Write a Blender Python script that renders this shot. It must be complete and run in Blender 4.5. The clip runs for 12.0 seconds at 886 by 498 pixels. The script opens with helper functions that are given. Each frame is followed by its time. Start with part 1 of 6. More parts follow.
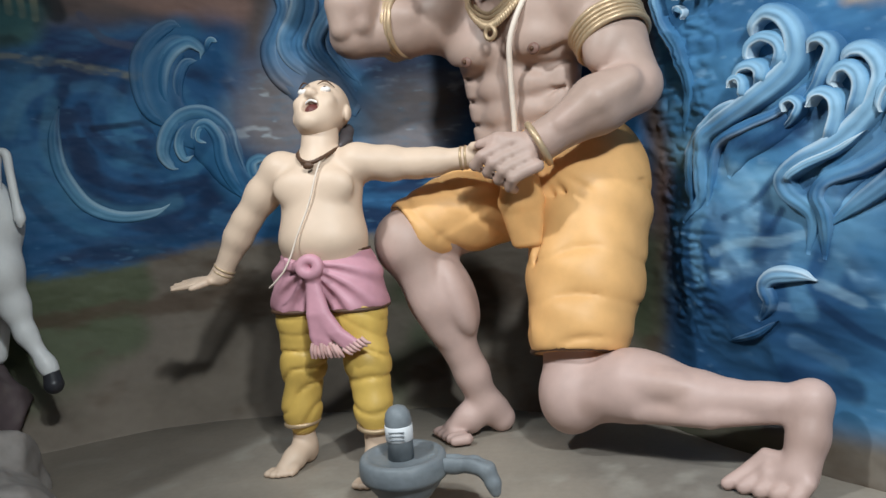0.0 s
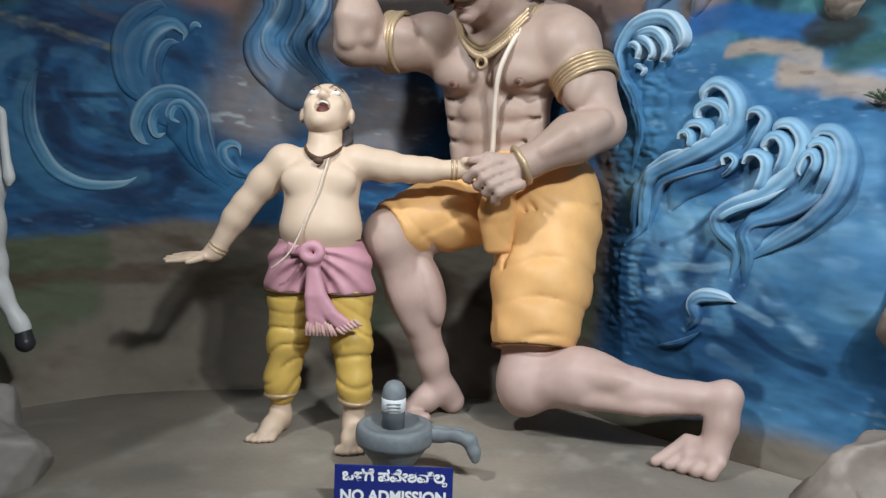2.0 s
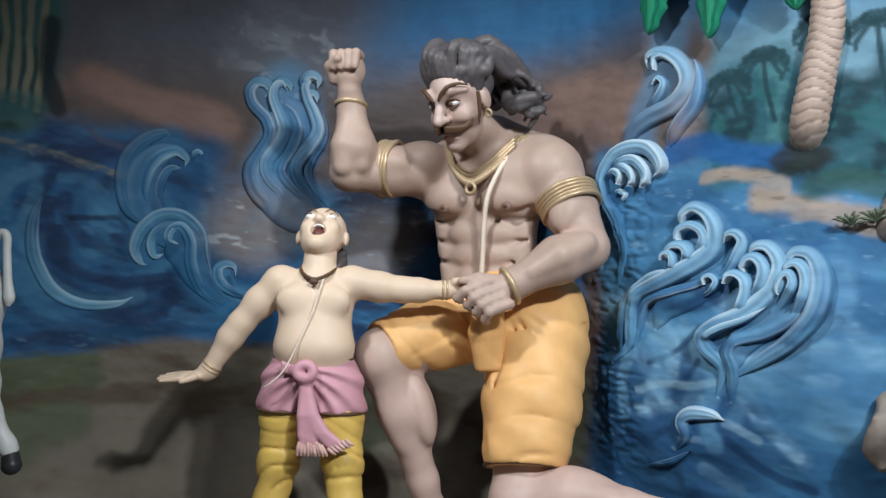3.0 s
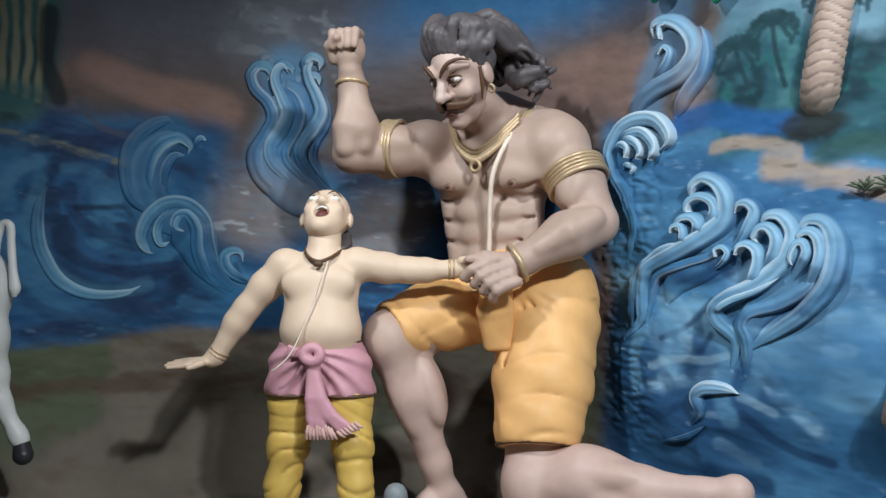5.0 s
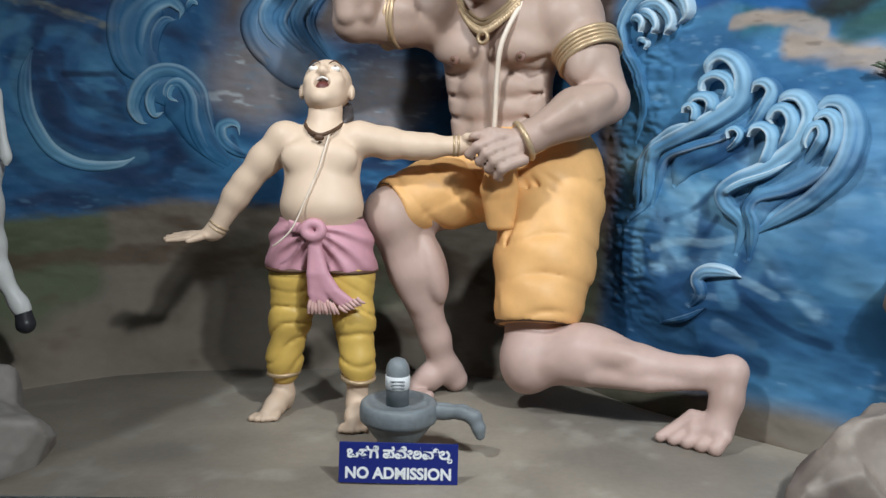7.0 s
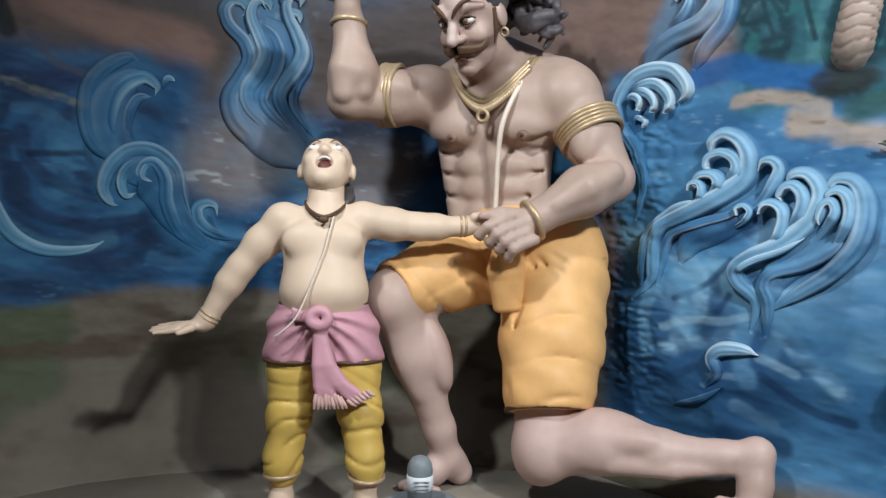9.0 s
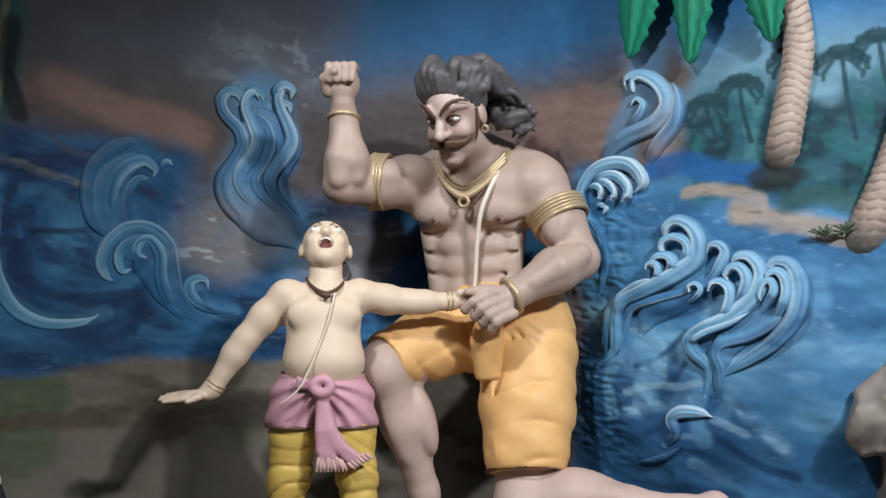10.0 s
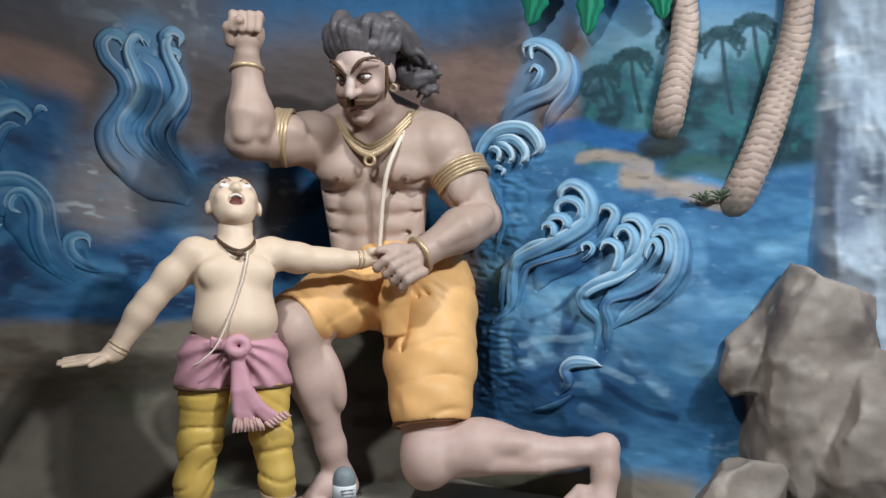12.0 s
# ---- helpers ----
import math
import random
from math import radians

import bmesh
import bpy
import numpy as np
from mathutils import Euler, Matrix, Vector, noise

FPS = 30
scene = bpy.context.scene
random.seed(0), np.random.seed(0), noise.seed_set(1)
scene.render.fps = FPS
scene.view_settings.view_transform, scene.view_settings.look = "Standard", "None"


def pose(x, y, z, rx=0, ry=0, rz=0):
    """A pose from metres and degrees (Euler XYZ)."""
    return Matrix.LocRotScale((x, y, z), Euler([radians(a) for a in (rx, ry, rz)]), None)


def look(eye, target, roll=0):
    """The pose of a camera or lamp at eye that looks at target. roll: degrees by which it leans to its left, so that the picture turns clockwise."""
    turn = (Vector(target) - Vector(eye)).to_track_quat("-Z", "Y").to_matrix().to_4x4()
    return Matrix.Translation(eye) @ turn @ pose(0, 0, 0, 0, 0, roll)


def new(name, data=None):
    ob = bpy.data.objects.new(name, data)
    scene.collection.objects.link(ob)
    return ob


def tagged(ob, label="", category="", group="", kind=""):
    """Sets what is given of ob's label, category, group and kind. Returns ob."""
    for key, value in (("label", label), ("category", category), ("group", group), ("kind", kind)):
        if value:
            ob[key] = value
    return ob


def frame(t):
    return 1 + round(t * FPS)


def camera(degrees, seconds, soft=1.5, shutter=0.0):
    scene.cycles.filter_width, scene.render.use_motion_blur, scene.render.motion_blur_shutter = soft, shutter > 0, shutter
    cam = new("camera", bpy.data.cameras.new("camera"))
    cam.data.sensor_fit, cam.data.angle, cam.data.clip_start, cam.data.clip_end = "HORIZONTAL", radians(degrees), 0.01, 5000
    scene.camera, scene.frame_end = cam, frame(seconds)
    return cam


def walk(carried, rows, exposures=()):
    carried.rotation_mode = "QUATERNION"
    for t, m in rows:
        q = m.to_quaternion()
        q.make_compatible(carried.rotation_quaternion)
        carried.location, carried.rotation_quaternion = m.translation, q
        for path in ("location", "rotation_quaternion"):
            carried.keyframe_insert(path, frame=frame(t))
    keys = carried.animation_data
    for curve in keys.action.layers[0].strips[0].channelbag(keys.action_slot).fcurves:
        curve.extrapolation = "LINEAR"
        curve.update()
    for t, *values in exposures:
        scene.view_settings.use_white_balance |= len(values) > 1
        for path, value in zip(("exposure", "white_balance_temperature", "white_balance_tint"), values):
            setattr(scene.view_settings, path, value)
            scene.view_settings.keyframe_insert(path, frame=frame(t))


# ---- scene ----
cam = camera(60.0, 12.0)

PATH = [
    (0, (0.269, 0.325, 0.776), (-0.074, 2.285, 0.578), -4.8),
    (0.5, (0.065, 0.261, 0.774), (-0.218, 2.224, 0.52), -2.3),
    (1, (-0.068, 0.144, 0.795), (-0.076, 2.126, 0.524), -0.0),
    (1.5, (-0.09, 0.069, 0.791), (-0.055, 2.035, 0.426), 2.0),
    (2, (-0.088, 0.027, 0.807), (-0.043, 2.016, 0.603), 1.9),
    (2.5, (-0.109, -0.022, 0.819), (-0.028, 1.976, 0.867), 1.9),
    (2.7, (-0.107, -0.037, 0.819), (-0.035, 1.96, 0.911), 2.0),
    (4.3, (-0.056, -0.001, 0.79), (-0.028, 1.996, 0.899), 0.4),
    (4.5, (-0.057, 0.002, 0.789), (-0.034, 1.999, 0.881), 0.3),
    (5, (-0.068, -0.001, 0.795), (-0.041, 1.998, 0.86), 0.3),
    (5.5, (-0.073, -0.006, 0.804), (-0.048, 1.994, 0.821), 0.8),
    (6, (-0.075, -0.001, 0.796), (-0.047, 1.998, 0.732), 0.9),
    (6.5, (-0.088, 0.005, 0.788), (-0.047, 1.996, 0.606), 1.4),
    (6.7, (-0.091, 0.023, 0.787), (-0.055, 2.007, 0.54), 1.3),
    (8.3, (-0.198, 0.095, 0.775), (0.02, 2.08, 0.662), 1.2),
    (8.5, (-0.229, 0.135, 0.781), (-0.005, 2.121, 0.72), 0.5),
    (8.6, (-0.246, 0.152, 0.785), (-0.034, 2.14, 0.732), 0.2),
    (9, (-0.328, 0.167, 0.805), (-0.09, 2.152, 0.749), 0.7),
    (9.5, (-0.457, 0.054, 0.818), (-0.045, 2.012, 0.824), 0.8),
    (10, (-0.523, -0.032, 0.814), (-0.12, 1.923, 0.946), 0.8),
    (10.5, (-0.535, -0.044, 0.799), (-0.131, 1.912, 0.895), 0.6),
    (11, (-0.549, 0.007, 0.804), (-0.159, 1.968, 0.858), 0.8),
    (11.5, (-0.634, 0.028, 0.808), (-0.145, 1.965, 0.879), -0.3),
    (12, (-0.753, 0.004, 0.808), (0.053, 1.835, 0.84), 0.8),
]
walk(cam, [(t, look(eye, target, roll)) for t, eye, target, roll in PATH])

# ---- world and lights ----
world = bpy.data.worlds.new("world")
world.use_nodes = True
world.node_tree.nodes["Background"].inputs["Color"].default_value = (0.75, 0.85, 1.0, 1)
world.node_tree.nodes["Background"].inputs["Strength"].default_value = 0.02
scene.world = world


def area_lamp(name, eye, target, w, h, watts, colour):
    data = bpy.data.lights.new(name, "AREA")
    data.shape, data.size, data.size_y, data.energy, data.color = "RECTANGLE", w, h, watts, colour
    ob = new(name, data)
    ob.matrix_world = look(eye, target)
    return ob


def spot_lamp(name, eye, target, degrees, watts, colour, size=0.09):
    data = bpy.data.lights.new(name, "SPOT")
    data.spot_size, data.spot_blend, data.energy, data.color, data.shadow_soft_size = radians(degrees), 0.75, watts, colour, size
    ob = new(name, data)
    ob.matrix_world = look(eye, target)
    return ob


spot_lamp("right_spotlight", (1.22, -0.36, 2.60), (0.20, 2.3, 0.60), 65, 320, (0.885, 0.965, 1.0))
spot_lamp("middle_spotlight", (0.92, -0.42, 2.60), (0.22, 2.3, 0.62), 65, 95, (0.885, 0.965, 1.0))
spot_lamp("left_spotlight", (-1.15, 0.85, 2.60), (0.56, 2.45, 0.76), 68, 192, (0.885, 0.965, 1.0))
area_lamp("ceiling_tube_lamp", (0.3, -0.6, 2.72), (0.3, 1.4, 0.4), 1.3, 0.15, 11.5, (0.84, 0.94, 1.0))


# ---- materials ----
def material(name, colour, rough=0.6, metal=0.0, grain=60.0, spread=0.25, bump=0.15, coat=0.0, spec=0.35, paint=False, blotch=5.0, bump_size=None):
    """A painted or raw surface: a base colour broken up at two scales, with a fine relief."""
    m = bpy.data.materials.new(name)
    m.use_nodes = True
    nt = m.node_tree
    N, L = nt.nodes, nt.links
    b = N["Principled BSDF"]
    b.inputs["Roughness"].default_value, b.inputs["Metallic"].default_value = rough, metal
    b.inputs["Specular IOR Level"].default_value = spec
    b.inputs["Coat Weight"].default_value, b.inputs["Coat Roughness"].default_value = coat, 0.25
    co = N.new("ShaderNodeTexCoord")
    fine, wide = N.new("ShaderNodeTexNoise"), N.new("ShaderNodeTexNoise")
    fine.inputs["Scale"].default_value, fine.inputs["Detail"].default_value = grain, 6
    wide.inputs["Scale"].default_value, wide.inputs["Detail"].default_value = blotch, 4
    mixed = N.new("ShaderNodeMath")
    mixed.operation = "MULTIPLY_ADD"
    mixed.inputs[1].default_value = 0.45
    ramp = N.new("ShaderNodeMapRange")
    ramp.inputs["From Min"].default_value, ramp.inputs["From Max"].default_value = 0.35, 1.1
    ramp.inputs["To Min"].default_value, ramp.inputs["To Max"].default_value = 1 - spread, 1 + spread
    tint = N.new("ShaderNodeMix")
    tint.data_type, tint.blend_type = "RGBA", "MULTIPLY"
    tint.inputs["Factor"].default_value = 1.0
    for tex in (fine, wide):
        L.new(co.outputs["Object"], tex.inputs["Vector"])
    L.new(fine.outputs["Fac"], mixed.inputs[0])
    L.new(wide.outputs["Fac"], mixed.inputs[2])
    L.new(mixed.outputs[0], ramp.inputs["Value"])
    if paint:
        at = N.new("ShaderNodeAttribute")
        at.attribute_name = "paint"
        L.new(at.outputs["Color"], tint.inputs[6])
    else:
        tint.inputs[6].default_value = (*colour, 1)
    L.new(ramp.outputs[0], tint.inputs[7])
    L.new(tint.outputs[2], b.inputs["Base Color"])
    bm = N.new("ShaderNodeBump")
    bm.inputs["Strength"].default_value, bm.inputs["Distance"].default_value = bump, 0.004
    if bump_size:
        rel = N.new("ShaderNodeTexNoise")
        rel.inputs["Scale"].default_value, rel.inputs["Detail"].default_value = bump_size, 5
        L.new(co.outputs["Object"], rel.inputs["Vector"])
        L.new(rel.outputs["Fac"], bm.inputs["Height"])
    else:
        L.new(mixed.outputs[0], bm.inputs["Height"])
    L.new(bm.outputs["Normal"], b.inputs["Normal"])
    return m


MURAL = material("mural_paint", None, 0.66, grain=30, spread=0.18, bump=0.35, spec=0.2, paint=True, blotch=7)
WAVE = material("wave_paint", None, 0.55, grain=30, spread=0.14, bump=0.16, spec=0.2, paint=True, blotch=6)
GROUND = material("ground_paint", None, 0.5, grain=55, spread=0.2, bump=0.3, paint=True, blotch=4)
SKIN = material("brown_skin_paint", None, 0.5, grain=30, spread=0.12, bump=0.08, paint=True, blotch=8)
PALE = material("cream_skin_paint", (0.655, 0.485, 0.362), 0.5, grain=25, spread=0.09, bump=0.06, blotch=7)
ORANGE = material("orange_cloth_paint", (0.76, 0.42, 0.165), 0.5, grain=22, spread=0.16, bump=0.12, blotch=9)
PINK = material("pink_cloth_paint", (0.52, 0.26, 0.31), 0.5, grain=30, spread=0.2, bump=0.12, blotch=12)
FRINGE = material("pale_fringe_paint", (0.60, 0.37, 0.34), 0.5, grain=50, spread=0.25, bump=0.12, blotch=20)
YELLOW = material("yellow_cloth_paint", (0.60, 0.39, 0.095), 0.45, grain=30, spread=0.16, bump=0.1, blotch=12)
HAIR = material("dark_hair_paint", (0.088, 0.076, 0.080), 0.5, grain=60, spread=0.4, bump=0.25, blotch=14)
GOLD = material("gold_paint", (0.50, 0.36, 0.225), 0.42, 0.4, grain=90, spread=0.25, bump=0.2)
BROWN = material("brown_line_paint", (0.09, 0.045, 0.025), 0.5, spread=0.2)
UMBER = material("umber_paint", (0.19, 0.105, 0.082), 0.5, spread=0.25, grain=80)
CORD = material("cream_cord_paint", (0.76, 0.64, 0.54), 0.55, spread=0.15)
EYE = material("white_eye_paint", (0.75, 0.7, 0.66), 0.25, spread=0.05, bump=0.02)
MOUTH = material("dark_red_paint", (0.12, 0.03, 0.025), 0.5, spread=0.2)
STEEL = material("brushed_steel", (0.66, 0.68, 0.69), 0.36, 1.0, grain=120, spread=0.12, bump=0.05)
STONE = material("grey_stone_paint", (0.18, 0.20, 0.215), 0.5, grain=70, spread=0.3, bump=0.3, blotch=10)
WHITE = material("white_paint", (0.75, 0.76, 0.78), 0.45, spread=0.08, bump=0.04)
BLUE = material("blue_sign_enamel", (0.012, 0.022, 0.17), 0.3, spread=0.15, bump=0.03)
ROCK = material("boulder_paint", None, 0.6, grain=35, spread=0.3, bump=0.5, paint=True, blotch=6)
COWHIDE = material("white_cow_paint", (0.62, 0.62, 0.61), 0.45, grain=30, spread=0.14, bump=0.08, blotch=9)
HOOF = material("dark_hoof_paint", (0.03, 0.03, 0.035), 0.4, spread=0.2)
BARK = material("palm_bark_paint", None, 0.6, grain=50, spread=0.3, bump=0.4, paint=True, blotch=14)
LEAF = material("green_leaf_paint", None, 0.4, grain=40, spread=0.2, bump=0.2, paint=True, blotch=8)
PLASTER = material("grey_plaster", (0.42, 0.42, 0.42), 0.7, grain=50, spread=0.15, bump=0.2, blotch=3)
TILE = material("grey_floor_tile", (0.30, 0.30, 0.30), 0.35, grain=40, spread=0.2, bump=0.05, blotch=3)


# ---- mesh helpers ----
def mesh_object(name, verts, faces, mats, slots=None, paint=None, parent=None, label="", smooth=True, crisp=0):
    me = bpy.data.meshes.new(name)
    me.from_pydata([tuple(v) for v in verts], [], [tuple(f) for f in faces])
    for m in mats:
        me.materials.append(m)
    if slots is not None:
        me.polygons.foreach_set("material_index", np.asarray(slots, dtype=np.int32))
    if smooth:
        me.polygons.foreach_set("use_smooth", np.ones(len(me.polygons), dtype=bool))
    if paint is not None:
        col = np.ones((len(verts), 4), dtype=np.float32)
        col[:, :3] = paint
        at = me.attributes.new("paint", "FLOAT_COLOR", "POINT")
        at.data.foreach_set("color", col.ravel())
    if crisp:
        me.set_sharp_from_angle(angle=radians(crisp))
    me.update()
    ob = new(name, me)
    if parent:
        ob.parent = parent
    if label:
        tagged(ob, label)
    return ob


def part(name, bm, mat, parent, label=""):
    me = bpy.data.meshes.new(name)
    bm.to_mesh(me)
    bm.free()
    me.materials.append(mat)
    ob = new(name, me)
    ob.parent = parent
    if label:
        tagged(ob, label)
    return ob


def empty(name, place=(0, 0, 0)):
    ob = new(name)
    ob.location = place
    ob.empty_display_size = 0.1
    return ob


def lattice_noise(p, seed=0):
    """Smooth value noise from -1 to 1 at the points p (n, 3)."""
    p = np.asarray(p, dtype=np.float64)
    i = np.floor(p).astype(np.int64)
    f = p - i
    f = f * f * (3 - 2 * f)
    total = 0
    for dx in (0, 1):
        for dy in (0, 1):
            for dz in (0, 1):
                n = (i[:, 0] + dx) * 374761393 + (i[:, 1] + dy) * 668265263 + (i[:, 2] + dz) * 2147483647 + seed * 974711
                n = (n ^ (n >> 13)) * 1274126177
                n = ((n ^ (n >> 16)) & 0xFFFF) / 32767.5 - 1
                total = total + n * np.abs(1 - dx - f[:, 0]) * np.abs(1 - dy - f[:, 1]) * np.abs(1 - dz - f[:, 2])
    return total


def cloud(p, scale, octaves=4, seed=0):
    p = np.asarray(p, dtype=np.float64) * scale
    out, amp = 0, 1.0
    for o in range(octaves):
        out = out + amp * lattice_noise(p * 2 ** o + 17.3 * o, seed + o)
        amp *= 0.5
    return out / 1.6


def ramp01(x, a, b):
    t = np.clip((x - a) / (b - a), 0, 1)
    return t * t * (3 - 2 * t)


def blend(col, other, mask):
    return col * (1 - mask[:, None]) + np.array(other) * mask[:, None]


def spline(points, n):
    """A smooth line through the points, n samples."""
    P = np.array(points, float)
    Q = np.vstack([2 * P[0] - P[1], P, 2 * P[-1] - P[-2]])
    out = []
    for u in np.linspace(0, len(P) - 1, n):
        i = min(int(u), len(P) - 2)
        t = u - i
        a, b, c, d = Q[i:i + 4]
        out.append(0.5 * (2 * b + (c - a) * t + (2 * a - 5 * b + 4 * c - d) * t * t + (3 * b - a - 3 * c + d) * t ** 3))
    return np.array(out)


# ---- solid modelling by distance fields ----
class Clay:
    """A block of clay: rounded forms are pressed together, then skinned with one smooth mesh."""

    def __init__(self, low, high, step):
        self.low, self.step = np.array(low, float), step
        self.n = [int(math.ceil((b - a) / step)) + 1 for a, b in zip(low, high)]
        self.d = np.full(self.n, 9.0, dtype=np.float32)

    def window(self, low, high):
        i = [max(0, int((a - l) / self.step)) for a, l in zip(low, self.low)]
        j = [min(n, int((b - l) / self.step) + 2) for b, l, n in zip(high, self.low, self.n)]
        if any(b <= a for a, b in zip(i, j)):
            return None, None
        ax = [self.low[k] + self.step * np.arange(i[k], j[k]) for k in range(3)]
        return tuple(slice(a, b) for a, b in zip(i, j)), np.meshgrid(*ax, indexing="ij", sparse=True)

    def merge(self, where, d, k, cut):
        old = self.d[where]
        if cut:
            h = np.clip(0.5 - 0.5 * (old + d) / k, 0, 1)
            self.d[where] = old * (1 - h) - d * h + k * h * (1 - h)
        else:
            h = np.clip(0.5 + 0.5 * (old - d) / k, 0, 1)
            self.d[where] = old * (1 - h) + d * h - k * h * (1 - h)

    def limb(self, a, b, ra, rb, k=0.02, cut=False):
        """A tapered rod with round ends."""
        a, b = np.array(a, float), np.array(b, float)
        r = max(ra, rb) + k * 2 + 3 * self.step
        where, (x, y, z) = self.window(np.minimum(a, b) - r, np.maximum(a, b) + r)
        if where is None:
            return self
        v = b - a
        q = max(float(v @ v), 1e-9)
        t = np.clip(((x - a[0]) * v[0] + (y - a[1]) * v[1] + (z - a[2]) * v[2]) / q, 0, 1)
        d = np.sqrt((x - a[0] - t * v[0]) ** 2 + (y - a[1] - t * v[1]) ** 2 + (z - a[2] - t * v[2]) ** 2) - (ra + (rb - ra) * t)
        self.merge(where, d, k, cut)
        return self

    def chain(self, points, radii, k=0.02, cut=False):
        for a, b, ra, rb in zip(points, points[1:], radii, radii[1:]):
            self.limb(a, b, ra, rb, k, cut)
        return self

    def trim(self, point, normal):
        """Cuts away all that lies past the plane, on the normal's side."""
        n = np.array(normal, float) / np.linalg.norm(normal)
        ax = [self.low[k] + self.step * np.arange(self.n[k]) - point[k] for k in range(3)]
        x, y, z = np.meshgrid(*ax, indexing="ij", sparse=True)
        self.d = np.maximum(self.d, n[0] * x + n[1] * y + n[2] * z).astype(np.float32)
        return self

    def lump(self, c, r, axes=None, k=0.02, cut=False, facets=()):
        """An ellipsoid with the radii r along the axes (rows)."""
        c, r = np.array(c, float), np.array(r, float)
        m = np.eye(3) if axes is None else np.array([np.array(v, float) / np.linalg.norm(v) for v in axes])
        reach = float(r.max()) + 2 * k + 3 * self.step
        where, (x, y, z) = self.window(c - reach, c + reach)
        if where is None:
            return self
        x, y, z = x - c[0], y - c[1], z - c[2]
        s = [(m[i, 0] * x + m[i, 1] * y + m[i, 2] * z) for i in range(3)]
        k0 = np.sqrt((s[0] / r[0]) ** 2 + (s[1] / r[1]) ** 2 + (s[2] / r[2]) ** 2)
        k1 = np.sqrt((s[0] / r[0] ** 2) ** 2 + (s[1] / r[1] ** 2) ** 2 + (s[2] / r[2] ** 2) ** 2)
        d = k0 * (k0 - 1) / np.maximum(k1, 1e-6)
        for nx, ny, nz, share in facets:
            reach = share * math.sqrt((nx * r[0]) ** 2 + (ny * r[1]) ** 2 + (nz * r[2]) ** 2)
            d = np.maximum(d, nx * s[0] + ny * s[1] + nz * s[2] - reach)
        self.merge(where, d, k, cut)
        return self

    def ruffle(self, rule):
        """Raises or lowers the surface by rule(x, y, z)."""
        ax = [self.low[k] + self.step * np.arange(self.n[k]) for k in range(3)]
        x, y, z = np.meshgrid(*ax, indexing="ij", sparse=True)
        near = np.abs(self.d) < 0.05
        self.d = np.where(near, self.d - rule(x, y, z), self.d).astype(np.float32)
        return self

    def above(self, height):
        z = self.low[2] + self.step * np.arange(self.n[2])
        self.d = np.maximum(self.d, (height - z)[None, None, :]).astype(np.float32)
        return self

    def skin(self):
        d = self.d
        s = d < 0
        corners = [(a, b, c) for a in (0, 1) for b in (0, 1) for c in (0, 1)]
        cut = lambda g, o: g[o[0]:g.shape[0] - 1 + o[0], o[1]:g.shape[1] - 1 + o[1], o[2]:g.shape[2] - 1 + o[2]]
        count = sum(cut(s, o).astype(np.int8) for o in corners)
        mixed = (count > 0) & (count < 8)
        cells = np.argwhere(mixed)
        vals = np.stack([cut(d, o)[mixed] for o in corners], 1)
        pos, num = np.zeros((len(cells), 3)), np.zeros(len(cells))
        for i, a in enumerate(corners):
            for j, b in enumerate(corners):
                if j <= i or sum(abs(p - q) for p, q in zip(a, b)) != 1:
                    continue
                on = (vals[:, i] < 0) != (vals[:, j] < 0)
                t = np.where(on, vals[:, i] / np.where(on, vals[:, i] - vals[:, j], 1), 0)
                pos += on[:, None] * (np.array(a) + t[:, None] * (np.array(b) - np.array(a)))
                num += on
        verts = self.low + self.step * (cells + pos / num[:, None])
        index = np.full(mixed.shape, -1)
        index[tuple(cells.T)] = np.arange(len(cells))
        faces = []
        for ax in range(3):
            p, q = (ax + 1) % 3, (ax + 2) % 3
            one = np.take(s, range(s.shape[ax] - 1), ax)
            two = np.take(s, range(1, s.shape[ax]), ax)
            e = np.argwhere(one != two)
            e = e[(e[:, p] > 0) & (e[:, q] > 0) & (e[:, p] < s.shape[p] - 1) & (e[:, q] < s.shape[q] - 1)]
            flip = one[tuple(e.T)]
            quad = []
            for dp, dq in ((1, 1), (0, 1), (0, 0), (1, 0)):
                c = e.copy()
                c[:, p] -= dp
                c[:, q] -= dq
                quad.append(index[tuple(c.T)])
            quad = np.stack(quad, 1)
            quad[~flip] = quad[~flip][:, ::-1]
            faces.append(quad)
        return verts, np.concatenate(faces)


